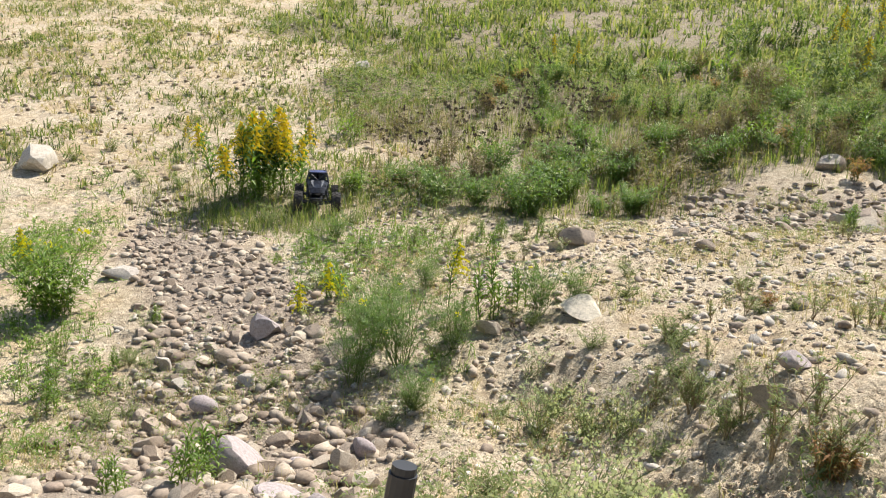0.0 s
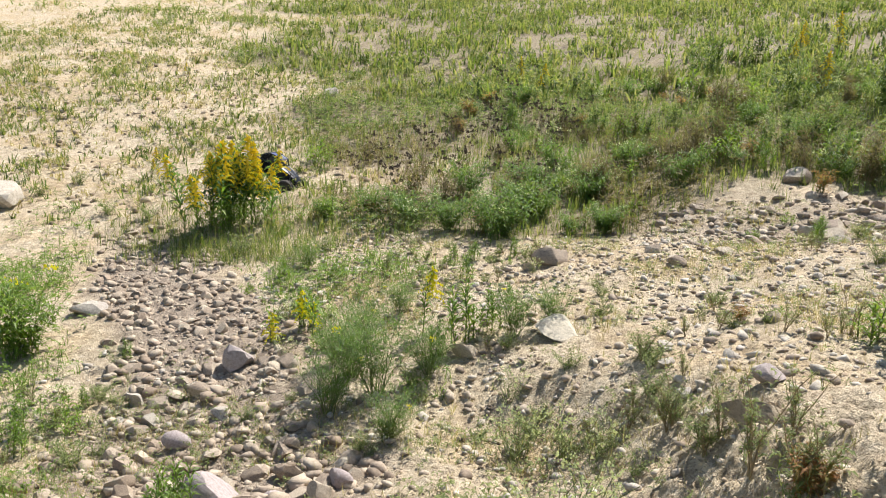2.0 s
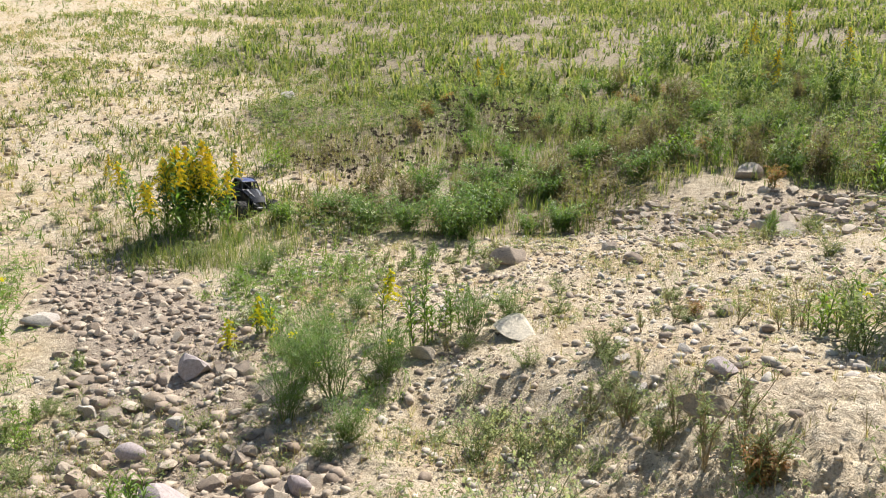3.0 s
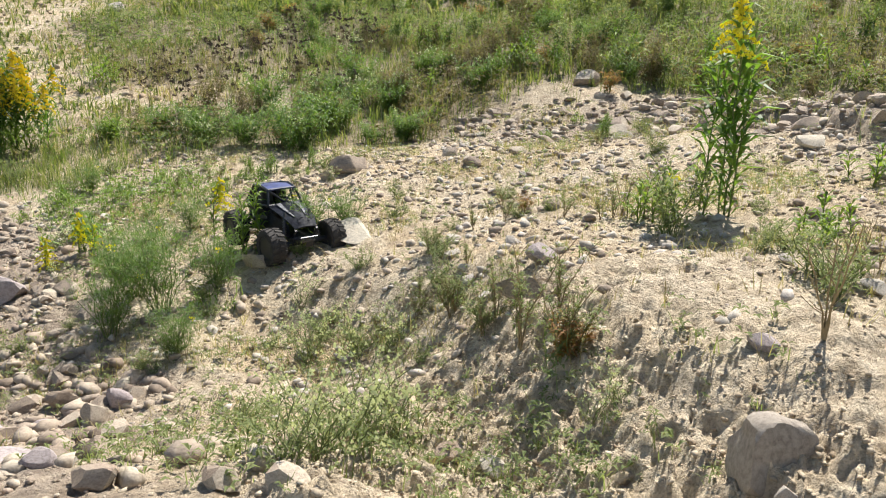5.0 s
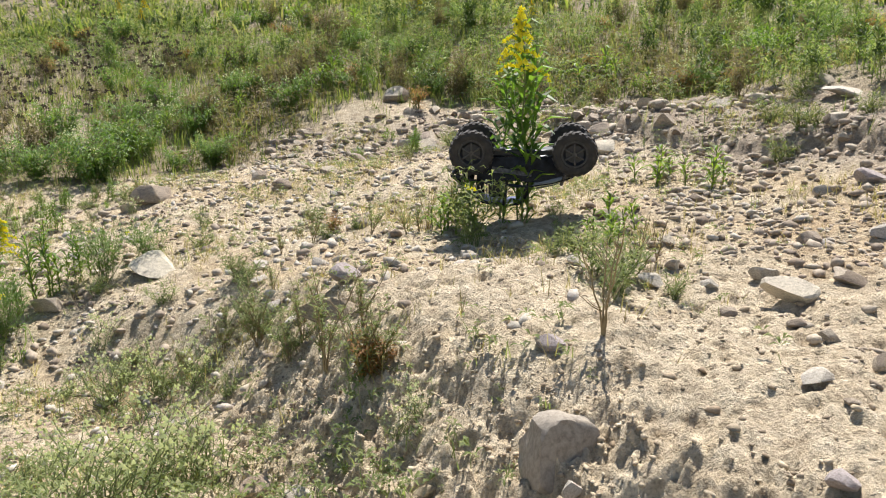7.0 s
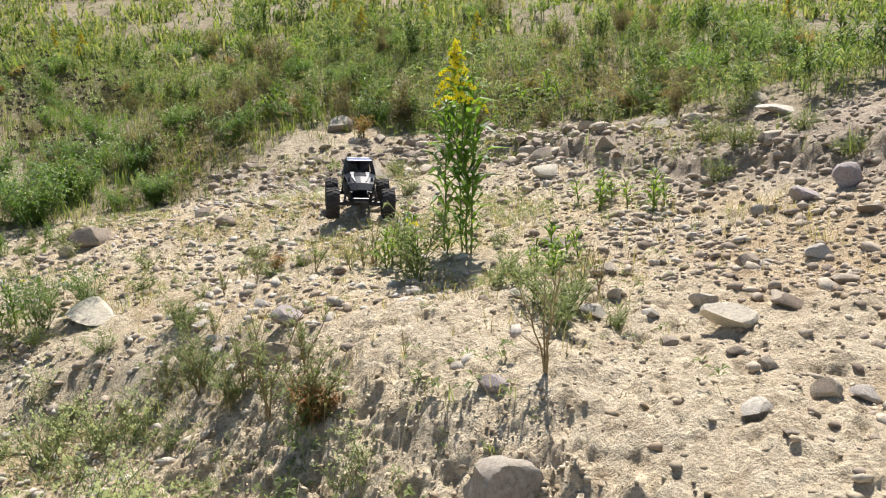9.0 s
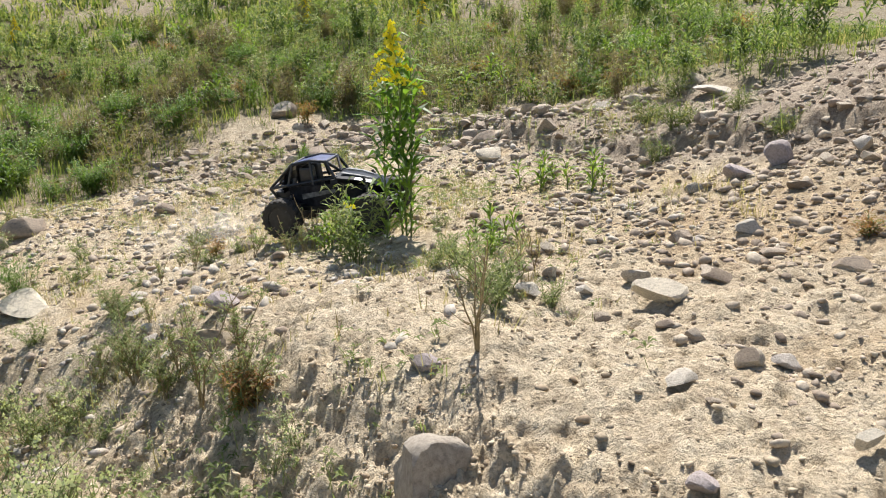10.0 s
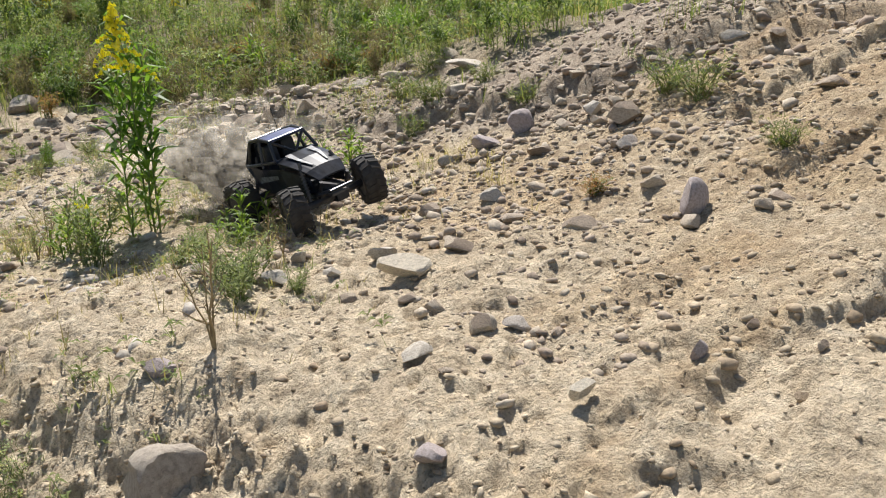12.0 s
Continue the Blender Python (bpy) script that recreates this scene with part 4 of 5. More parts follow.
for n, (x, y, s) in enumerate([(-3.08, 5.92, 0.9), (-3.12, 6.28, 0.8), (-2.66, 6.22, 1.0), (-2.77, 6.77, 0.9), (-2.28, 5.95, 1.0), (-2.45, 6.66, 0.9), (-2.60, 7.25, 0.9), (-1.98, 6.02, 1.0), (-2.19, 6.92, 0.9), (-1.83, 6.23, 1.0), (-2.08, 7.36, 0.9), (-1.75, 6.81, 0.9), (-3.26, 6.84, 0.8), (-3.26, 7.29, 0.8), (-2.99, 7.60, 0.8), (-2.54, 8.48, 0.8), (-2.74, 8.18, 0.8), (-2.12, 8.30, 0.8), (-3.51, 6.35, 0.8), (-3.62, 6.95, 0.8), (-2.53, 5.40, 0.9), (-1.51, 5.97, 0.9), (-2.27, 5.62, 1.0), (-1.63, 7.23, 0.9)]):
    again(seedy, x, y, 2.1 * n, s * (0.9 + 0.2 * (n % 3) / 2), 0.1 * math.sin(5 * n))
for n, (x, y, s) in enumerate([(-2.44, 8.30, 1.0), (-2.85, 8.84, 1.0), (-3.23, 9.41, 1.0), (-1.97, 7.95, 1.0), (-2.92, 8.21, 1.1), (-1.93, 7.21, 1.1), (-1.94, 8.57, 0.9), (-2.40, 7.02, 1.1)]):
    again(seedy, x, y, 2.1 * n, s * (0.9 + 0.2 * (n % 3) / 2), 0.1 * math.sin(5 * n))
for n, (x, y, s) in enumerate([(2.23, 4.22, 1.0), (2.14, 4.97, 0.9), (1.97, 3.90, 0.8), (1.86, 5.16, 0.8), (0.56, 5.27, 0.8), (0.61, 4.43, 0.7), (2.04, 3.58, 0.7), (1.37, 5.33, 0.7), (2.42, 2.51, 0.9), (2.18, 3.44, 0.8), (1.98, 3.59, 0.9), (1.85, 3.46, 0.7), (2.19, 3.08, 0.8), (2.29, 1.84, 0.6)]):
    again(tuft, x, y, 2.1 * n, s * (0.9 + 0.2 * (n % 3) / 2), 0.1 * math.sin(5 * n))

for n, (x, y, s) in enumerate([(-1.30, 2.82, 0.9), (-0.98, 2.85, 0.75), (-1.24, 2.52, 0.8), (-0.75, 3.15, 0.7), (-0.62, 3.3, 0.6), (-0.9, 2.35, 0.6)]):
    again(fern, x, y, 1.7 * n, s, 0.1 * math.sin(4 * n))
# small sprigs scattered singly over the stony field
field_x, field_y = scatter(900, -2.6, 1.2, 1.4, 5.4, lambda x, y: (1 - zones(x, y)[0]) * (1 - 0.92 * zones(x, y)[2]) * (1 - zones(x, y)[1]) * (x < 0.35) * smooth(0.35, 0.6, value_noise(x * 1.6 + 21, y * 1.6)), 71)
for n, (x, y) in enumerate(zip(field_x[:300], field_y[:300])):
    again((scrub, young, scrub, thin, thin, scrub, lime, daisy)[n % 8], float(x), float(y), 2.4 * n, 0.3 + 0.32 * ((n * 7) % 10) / 10, 0.12 * math.sin(3 * n))

# darker weeds standing over the meadow grass
withered = stand(bush("withered_weed", 26, 0.3, 0.3, 18, BROWN, "withered brown weed standing in the meadow grass", 0.035, 0.3, 30, stem_mat=DRYSTEM), -0.72, 6.9)
for n, (x, y, s) in enumerate([(-0.45, 7.3, 1.2), (-0.6, 8.6, 1.4), (-2.2, 5.6, 0.9), (-1.7, 5.7, 1.0), (-2.6, 5.9, 1.0), (-1.3, 6.2, 0.9), (1.5, 5.3, 0.7), (1.1, 5.9, 0.8), (0.2, 6.6, 0.9), (2.1, 4.7, 0.7)]):
    again(withered, x, y, 2.1 * n, s, 0.1 * math.sin(5 * n))
weed_x, weed_y = scatter(1100, -3.6, 4.2, 4.6, 10.5, lambda x, y: zones(x, y)[0] * smooth(0.4, 0.6, value_noise(x * 1.3 + 5, y * 1.3 + 2)), 72)
for n, (x, y) in enumerate(zip(weed_x[:210], weed_y[:210])):
    again((tree, yarrow, withered, red, lime, withered, daisy, young)[n % 8], float(x), float(y), 2.4 * n, (0.42, 0.7, 0.9, 1.6, 0.9, 0.7, 1.1, 1.4)[n % 8] * (0.75 + 0.5 * ((n * 5) % 7) / 6), 0.12 * math.sin(3 * n))


# ---- grass and meadow ----
def grass(name, label, count, box, weight, mats, seed, lo, hi, width, lean=0.5, leafy=0.0, category="grass"):
    r = random.Random(seed)
    x, y = scatter(count, *box, weight, seed)
    z = height(x, y)
    b = Bunch()
    for i in range(len(x)):
        base = Vector((x[i], y[i], z[i] - 0.006))
        h = r.uniform(lo, hi)
        for _ in range(r.randint(3, 6)):
            root = base + Vector((r.gauss(0, 1), r.gauss(0, 1), 0)) * h * 0.12
            way = Vector((r.gauss(0, lean * 0.6), r.gauss(0, lean * 0.6), 1)).normalized()
            if r.random() < leafy:
                p = root + way * h * r.uniform(0.2, 0.8)
                for _ in range(3):
                    b.leaf(p, around(r, None, r.uniform(0, 0.8)), h * 0.3, h * 0.09, 0.3)
            else:
                b.blade(root, way, h * r.uniform(0.6, 1.1), width * (0.7 + h * 2), r.uniform(-0.1, 0.45))
    me = mesh_of(name, b.v, b.f, mats)
    return tagged(new(name, me), label, category, kind="stuff")


def meadow_cover():
    meadow = lambda x, y: zones(x, y)[0]
    patch = lambda x, y, s=0.9, k=0: smooth(0.35, 0.62, value_noise(x * s + 12 + k, y * s + k))
    grass("meadow_grass", "green and yellowing meadow grass with bare gaps", 30000, (-9, 5, 3.4, 12), lambda x, y: meadow(x, y) * (0.25 + 0.75 * patch(x, y)), GRASS, 41, 0.07, 0.2, 0.005)
    grass("meadow_weeds", "dense low green weeds of the meadow", 26000, (-9, 5, 3.4, 12), lambda x, y: meadow(x, y) * patch(x, y, 0.8, 5), MEADOW, 42, 0.05, 0.21, 0.004, 0.6, 0.6, "weeds")
    grass("withered_weeds", "brown withered weeds among the grass", 6500, (-4.5, 3, 4.2, 9), lambda x, y: meadow(x, y) * patch(x, y, 1.1, 9) * smooth(9, 6.5, y), BROWN, 43, 0.08, 0.24, 0.003, 0.5, 0.5, "weeds")
    grass("straw", "dry straw-coloured grass tufts in the meadow", 9000, (-8, 5, 3.6, 11), lambda x, y: 0.8 * meadow(x, y) * patch(x, y, 1.3, 3), STRAW, 44, 0.06, 0.2, 0.003)
    grass("far_meadow", "distant meadow grass and weeds on the rising hillside", 27000, (-16, 9, 9.5, 24), lambda x, y: meadow(x, y) * (0.2 + 0.8 * patch(x, y, 1.3, 6)), GRASS, 45, 0.1, 0.32, 0.022, 0.7, 0.3)
    sandy = lambda x, y: smooth(4.3, 5.2, y - 0.1 * (x + 4)) * (1 - meadow(x, y)) * (x < -2.5)
    grass("slope_tufts", "sparse dry tufts on the sandy slope", 17000, (-16, -2.4, 4.4, 17), lambda x, y: sandy(x, y) * (0.1 + 0.6 * patch(x, y, 1.6, 2)), STRAW, 46, 0.05, 0.13, 0.012, 0.9, 0.5)
    grass("slope_greens", "low green tufts on the sandy slope", 24000, (-14, -2.4, 4.4, 15), lambda x, y: sandy(x, y) * (0.15 + 0.7 * patch(x, y, 1.4, 7)), GRASS, 47, 0.05, 0.16, 0.013, 0.9, 0.25)
    grass("far_slope_tufts", "distant dry tufts on the sandy hillside", 5000, (-26, -6, 13, 30), lambda x, y: (1 - meadow(x, y)) * (0.15 + 0.7 * patch(x, y, 0.7, 7)), DUSTY, 55, 0.1, 0.3, 0.03, 0.8, 0.7)
    left = lambda x, y: smooth(0.55, 0.95, np.abs(x - np.interp(y, [1.2, 1.8, 2.4, 3.0, 3.8, 4.6], [-0.85, -1.15, -1.75, -2.3, -3.2, -3.9])))
    grass("gully_grass", "fresh green grass tufts beside the dry gully", 9500, (-5.5, -1.2, 1.5, 5.0), lambda x, y: left(x, y) * (x < -1.75) * (0.12 + 0.7 * patch(x, y, 1.7, 4)) * (y < -1.15 * x + 0.6), LIME, 48, 0.04, 0.13, 0.004, 0.7, 0.45)
    grass("verge_grass", "thin green grass along the gully's far side", 5200, (-4.2, -0.6, 2.6, 5.3), lambda x, y: left(x, y) * (1 - meadow(x, y)) * smooth(0.45, 0.62, value_noise(x * 1.5 + 8, y * 1.5 + 2)) * (x < -0.2 - 0.25 * y), LIME, 54, 0.04, 0.15, 0.0035, 0.8, 0.35)
    grass("tall_grass", "taller green grass in front of the goldenrod clump", 750, (-4.2, -2.2, 4.0, 4.9), lambda x, y: smooth(1.0, 0.4, np.hypot((x + 3.05) / 0.85, (y - 4.42) / 0.25)), GRASS, 56, 0.08, 0.28, 0.003, 0.7)
    grass("clump_grass", "thin green grass round the goldenrod clump", 3600, (-5.0, -1.9, 3.7, 6.0), lambda x, y: smooth(1.15, 0.3, np.hypot((x + 3.4) / 1.3, (y - 4.75) / 0.75)), GRASS, 49, 0.08, 0.2, 0.0035, 0.6)
    field = lambda x, y: (1 - meadow(x, y)) * (0.12 + smooth(0.4, 0.7, value_noise(x * 2.1 + 3, y * 2.1)))
    grass("dry_sprigs", "dry sprigs scattered over the stony ground", 20000, (-2.2, 2.4, 1.5, 6.0), lambda x, y: 0.55 * field(x, y) * (1 - 0.85 * zones(x, y)[2]) * (x < 1.2 + 0.25 * y), STRAW, 50, 0.02, 0.10, 0.0025, 0.9)
    grass("dusty_sprigs", "dusty green sprigs scattered over the stony ground", 14000, (-2.4, 2.4, 1.4, 6.0), lambda x, y: 0.6 * field(x, y) * (1 - 0.9 * zones(x, y)[2]) * (x < 1.0 + 0.25 * y), DUSTY, 51, 0.02, 0.08, 0.003, 0.8, 0.6)
    bank = lambda x, y: smooth(0.5, 0.1, np.abs(y - np.interp(x, [1.0, 1.5, 1.9, 2.4, 3.2], [5.2, 4.5, 3.7, 3.2, 2.9])))
    grass("bank_grass", "tan and green grass hanging over the earth bank", 1500, (0.9, 3.2, 2.4, 5.6), lambda x, y: bank(x, y) * (0.2 + 0.8 * patch(x, y, 2.2, 1)), GRASS, 52, 0.06, 0.17, 0.003, 0.9)
    scrub = lambda x, y: smooth(1.0, 0.5, np.hypot((x + 0.1) / 0.85, (y - 1.6) / 0.5) + 0.4 * (value_noise(x * 4, y * 4) - 0.5))
    grass("scrub_grass", "low dusty scrub on the mound's shaded flank", 2200, (-1.2, 0.8, 1.0, 2.3), lambda x, y: 0.7 * scrub(x, y), DUSTY, 53, 0.03, 0.1, 0.0028, 0.8, 0.6)


meadow_cover()


# ---- the model rock buggy ----
RUBBER = material("black_rubber", plain((0.036, 0.031, 0.026), 0.6, 35, 0.4), 0.85)
BLACKPL = material("black_plastic", plain((0.02, 0.02, 0.022), 0.4, 50), 0.45)
TUBE = material("black_tube", plain((0.018, 0.018, 0.02), 0.4, 50), 0.35)
def shell(n, l, b):
    plain((0.016, 0.018, 0.024), 0.7, 45)(n, l, b)
    b.inputs["Specular IOR Level"].default_value = 0.12


BODY = material("painted_shell", shell, 0.3)
ROOF = material("dark_blue_shell", plain((0.05, 0.06, 0.15), 0.5, 40), 0.35)
SILVER = material("silver_print", plain((0.10, 0.105, 0.115), 0.9, 55), 0.55)
STEEL = material("dull_steel", plain((0.10, 0.095, 0.09), 0.3, 60), 0.65, 0.6)
REDSPRING = material("dark_spring", plain((0.10, 0.10, 0.11), 0.2, 60), 0.4, 0.6)


def bar(points, r, sides=8):
    b = Bunch()
    b.tube([Vector(p) for p in points], r, r, sides)
    n = len(points)
    b.f.append(tuple(range(sides))[::-1])
    b.f.append(tuple((n - 1) * sides + s for s in range(sides)))
    return b.data()


def block(x0, x1, y0, y1, z0, z1, taper=0.0, bevel=0.004):
    bm = bmesh.new()
    bmesh.ops.create_cube(bm, size=1)
    for v in bm.verts:
        k = 1 - taper * (v.co.z + 0.5)
        v.co = Vector(((x0 + x1) / 2 + v.co.x * (x1 - x0) * k, (y0 + y1) / 2 + v.co.y * (y1 - y0) * k, (z0 + z1) / 2 + v.co.z * (z1 - z0)))
    bmesh.ops.bevel(bm, geom=bm.edges[:], offset=bevel, segments=2, affect="EDGES", profile=0.6)
    return bm


def sheet(outline, thick, crown=0.0):
    """A thin shell panel over rows of points (front to back), thickened downwards."""
    rows_, cols = len(outline), len(outline[0])
    v = [Vector(p) for row in outline for p in row]
    top = len(v)
    v += [p - Vector((0, 0, thick)) for p in v]
    f = []
    for i in range(rows_ - 1):
        for j in range(cols - 1):
            q = (i * cols + j, (i + 1) * cols + j, (i + 1) * cols + j + 1, i * cols + j + 1)
            f.append(q)
            f.append(tuple(k + top for k in q[::-1]))
    rim = [j for j in range(cols)] + [i * cols + cols - 1 for i in range(1, rows_)] + [(rows_ - 1) * cols + j for j in range(cols - 2, -1, -1)] + [i * cols for i in range(rows_ - 2, 0, -1)]
    for a, b in zip(rim, rim[1:] + rim[:1]):
        f.append((a, b, b + top, a + top))
    return v, f


def tyre_data(radius, width):
    b = Bunch()
    prof = [(-0.50, 0.60), (-0.52, 0.75), (-0.48, 0.88), (-0.36, 0.935), (0, 0.95), (0.36, 0.935), (0.48, 0.88), (0.52, 0.75), (0.50, 0.60), (0.30, 0.56), (-0.30, 0.56)]
    n, m = 40, len(prof)
    for i in range(n):
        a = 6.28318 * i / n
        for y, r in prof:
            b.v.append(Vector((math.cos(a) * r * radius, y * width, math.sin(a) * r * radius)))
    for i in range(n):
        for j in range(m):
            k, q = (i + 1) % n, (j + 1) % m
            b.f.append((i * m + j, i * m + q, k * m + q, k * m + j))
    return b.data()


def lug_data(radius, width, side):
    """One rubber block of the tread, on the outer or inner half of the tyre."""
    b = Bunch()
    for da, r0 in ((-0.085, 0.9), (0.085, 0.9), (0.07, 1.0), (-0.07, 1.0)):
        for y, skew in ((0.04, 0.05), (0.50, -0.05)):
            a = da + skew
            rr = r0 - (0.05 if y > 0.4 and r0 == 1.0 else 0)
            b.v.append(Vector((math.cos(a) * rr * radius, side * y * width, math.sin(a) * rr * radius)))
    b.f = [(0, 2, 3, 1), (2, 4, 5, 3), (4, 6, 7, 5), (6, 0, 1, 7), (0, 6, 4, 2), (1, 3, 5, 7)]
    return b.data()


def disc(radius, y0, y1, n=24, dish=0.0):
    b = Bunch()
    for y, r in ((y0, radius), (y1, radius), (y1, radius * 0.8), (y1 - dish, radius * 0.62), (y1 - dish, 0.001)):
        for i in range(n):
            a = 6.28318 * i / n
            b.v.append(Vector((math.cos(a) * r, y, math.sin(a) * r)))
    for k in range(4):
        for i in range(n):
            j = (i + 1) % n
            b.f.append((k * n + i, k * n + j, (k + 1) * n + j, (k + 1) * n + i))
    b.f.append(tuple(range(n))[::-1])
    return b.data()


AXLE = 0.074


def build_car():
    car = new("model_rock_buggy")
    tagged(car, "black radio-controlled rock buggy with a dark blue roof and knobbly tyres", "toy car")
    W = 0.072
    part("chassis_pan", block(-0.15, 0.17, -0.045, 0.045, 0.075, 0.10, 0.0, 0.006), BLACKPL, car)
    # shell
    part("hood", sheet([[(0.03, y * 1.0, 0.205 - 2.0 * y * y) for y in (-W, -0.05, -0.025, 0, 0.025, 0.05, W)], [(0.10, y, 0.193 - 1.9 * y * y) for y in (-0.068, -0.048, -0.024, 0, 0.024, 0.048, 0.068)], [(0.165, y, 0.172 - 2.0 * y * y) for y in (-0.058, -0.04, -0.02, 0, 0.02, 0.04, 0.058)], [(0.20, y, 0.145 - 2.2 * y * y) for y in (-0.045, -0.03, -0.015, 0, 0.015, 0.03, 0.045)]], 0.004), BODY, car, "dark glossy hood with silver streaks")
    for y in (-0.036, 0.036):
        part("hood_stripe", sheet([[(0.045, y - 0.010, 0.2085 - 2 * y * y), (0.045, y + 0.010, 0.2085 - 2 * y * y)], [(0.10, y - 0.007, 0.1975 - 1.9 * y * y), (0.10, y + 0.005, 0.1975 - 1.9 * y * y)], [(0.155, y * 0.7 - 0.003, 0.1795 - 2 * y * y * 0.5), (0.155, y * 0.7 + 0.002, 0.1795 - 2 * y * y * 0.5)]], 0.002), SILVER, car, "silver streak printed on the hood")
    part("roof_panel", sheet([[(0.005, y, 0.256 - 1.2 * y * y) for y in (-0.056, -0.03, 0, 0.03, 0.056)], [(-0.06, y, 0.263 - 1.2 * y * y) for y in (-0.058, -0.03, 0, 0.03, 0.058)], [(-0.125, y, 0.252 - 1.2 * y * y) for y in (-0.056, -0.03, 0, 0.03, 0.056)]], 0.004), ROOF, car, "dark blue glossy roof panel")
    for s in (-1, 1):
        part("side_panel", sheet([[(0.17, s * 0.056, 0.150), (0.17, s * 0.050, 0.105)], [(0.05, s * 0.078, 0.178), (0.05, s * 0.07, 0.098)], [(-0.06, s * 0.080, 0.172), (-0.06, s * 0.07, 0.098)], [(-0.15, s * 0.072, 0.176), (-0.15, s * 0.066, 0.11)]], 0.003), BODY, car, "dark side panel with faint silver print")
        part("side_stripe", sheet([[(0.03, s * 0.0805, 0.158), (0.03, s * 0.0795, 0.148)], [(-0.10, s * 0.0805, 0.146), (-0.10, s * 0.0795, 0.128)]], 0.002), SILVER, car, "silver streak on the side panel")
        for pts in ([(0.03, s * 0.072, 0.196), (0.0, s * 0.058, 0.252)], [(-0.05, s * 0.078, 0.176), (-0.06, s * 0.060, 0.258)],
                    [(-0.15, s * 0.072, 0.178), (-0.13, s * 0.057, 0.250)], [(0.0, s * 0.058, 0.252), (-0.06, s * 0.060, 0.260), (-0.13, s * 0.057, 0.250)],
                    [(-0.13, s * 0.057, 0.250), (-0.235, s * 0.045, 0.165)], [(-0.15, s * 0.072, 0.178), (-0.235, s * 0.045, 0.165)],
                    [(-0.235, s * 0.045, 0.165), (-0.20, s * 0.04, 0.10)], [(0.03, s * 0.072, 0.196), (-0.15, s * 0.078, 0.178)],
                    [(0.205, s * 0.045, 0.135), (0.17, s * 0.045, 0.085)], [(-0.15, s * 0.066, 0.11), (0.17, s * 0.05, 0.09)]):
            part("cage_tube", bar(pts, 0.0052), TUBE, car)
    for pts in ([(0.0, -0.058, 0.252), (0.0, 0.058, 0.252)], [(-0.13, -0.057, 0.250), (-0.13, 0.057, 0.250)], [(-0.235, -0.045, 0.165), (-0.235, 0.045, 0.165)], [(0.03, -0.072, 0.196), (0.03, 0.072, 0.196)],
                [(0.0, -0.058, 0.252), (0.03, 0.0, 0.203), (0.0, 0.058, 0.252)], [(-0.13, -0.05, 0.248), (-0.235, 0.04, 0.167)]):
        part("cage_tube", bar(pts, 0.0052), TUBE, car)
    part("front_bumper", bar([(0.19, -0.055, 0.10), (0.225, -0.035, 0.105), (0.225, 0.035, 0.105), (0.19, 0.055, 0.10)], 0.005), TUBE, car)
    part("skid_plate", block(0.165, 0.215, -0.03, 0.03, 0.085, 0.093, 0, 0.002), STEEL, car, "dull steel skid plate")
    for s in (-1, 1):
        part("seat", block(-0.115, -0.06, s * 0.030 - 0.027, s * 0.030 + 0.027, 0.10, 0.236, 0.14, 0.010), BLACKPL, car)
    part("dashboard", block(0.0, 0.035, -0.06, 0.06, 0.13, 0.185, 0.1, 0.006), BLACKPL, car)
    part("battery_pack", block(-0.225, -0.15, -0.035, 0.035, 0.115, 0.15, 0.0, 0.005), BLACKPL, car)
    part("spare_canister", block(-0.20, -0.16, -0.028, 0.028, 0.152, 0.185, 0.1, 0.006), BODY, car)
    part("rear_panel", sheet([[(-0.128, y, 0.244) for y in (-0.054, 0, 0.054)], [(-0.165, y, 0.215) for y in (-0.06, 0, 0.06)], [(-0.18, y, 0.15) for y in (-0.06, 0, 0.06)]], 0.003), BODY, car)
    part("roll_hoop_net", sheet([[(-0.118, y, 0.244) for y in (-0.052, 0, 0.052)], [(-0.122, y, 0.13) for y in (-0.062, 0, 0.062)]], 0.003), BLACKPL, car, "black panel behind the seats")
    part("antenna", bar([(-0.14, 0.05, 0.17), (-0.15, 0.055, 0.32)], 0.0012, 5), TUBE, car)
    for ax in (0.165, -0.165):
        part("axle_tube", bar([(ax, -0.105, AXLE), (ax, 0.105, AXLE)], 0.011, 10), BLACKPL, car)
        part("differential", block(ax - 0.022, ax + 0.022, -0.002, 0.042, AXLE - 0.02, AXLE + 0.024, 0.1, 0.008), BLACKPL, car)
        for s in (-1, 1):
            shock = part("shock", bar([(ax, s * 0.075, AXLE + 0.01), (ax * 0.78, s * 0.052, 0.19 if ax > 0 else 0.20)], 0.0055, 10), STEEL, car, "steel coil shock")
            lo, hi = Vector((ax, s * 0.075, AXLE + 0.01)), Vector((ax * 0.78, s * 0.052, 0.19))
            coil = []
            d = (hi - lo).normalized()
            a = d.orthogonal().normalized()
            b = d.cross(a)
            for k in range(57):
                u = 0.1 + 0.7 * k / 56
                coil.append(lo.lerp(hi, u) + (a * math.cos(k * 0.9) + b * math.sin(k * 0.9)) * 0.0085)
            part("spring", bar(coil, 0.0014, 4), REDSPRING, shock)
            part("link", bar([(ax, s * 0.06, AXLE - 0.012), (ax * 0.25, s * 0.035, 0.085)], 0.0035, 6), STEEL, car)
    tyre_me, rim_me = mesh_of("tyre", *tyre_data(AXLE, 0.060), RUBBER), mesh_of("rim", *disc(0.046, -0.026, 0.026, 24, 0.012), BLACKPL)
    lug_me = {s: mesh_of("tread_lug", *lug_data(AXLE, 0.060, s), RUBBER) for s in (-1, 1)}
    spoke_me = mesh_of("spoke", *bar([(0.006, 0, 0), (0.034, 0, 0)], 0.0032, 6), STEEL)
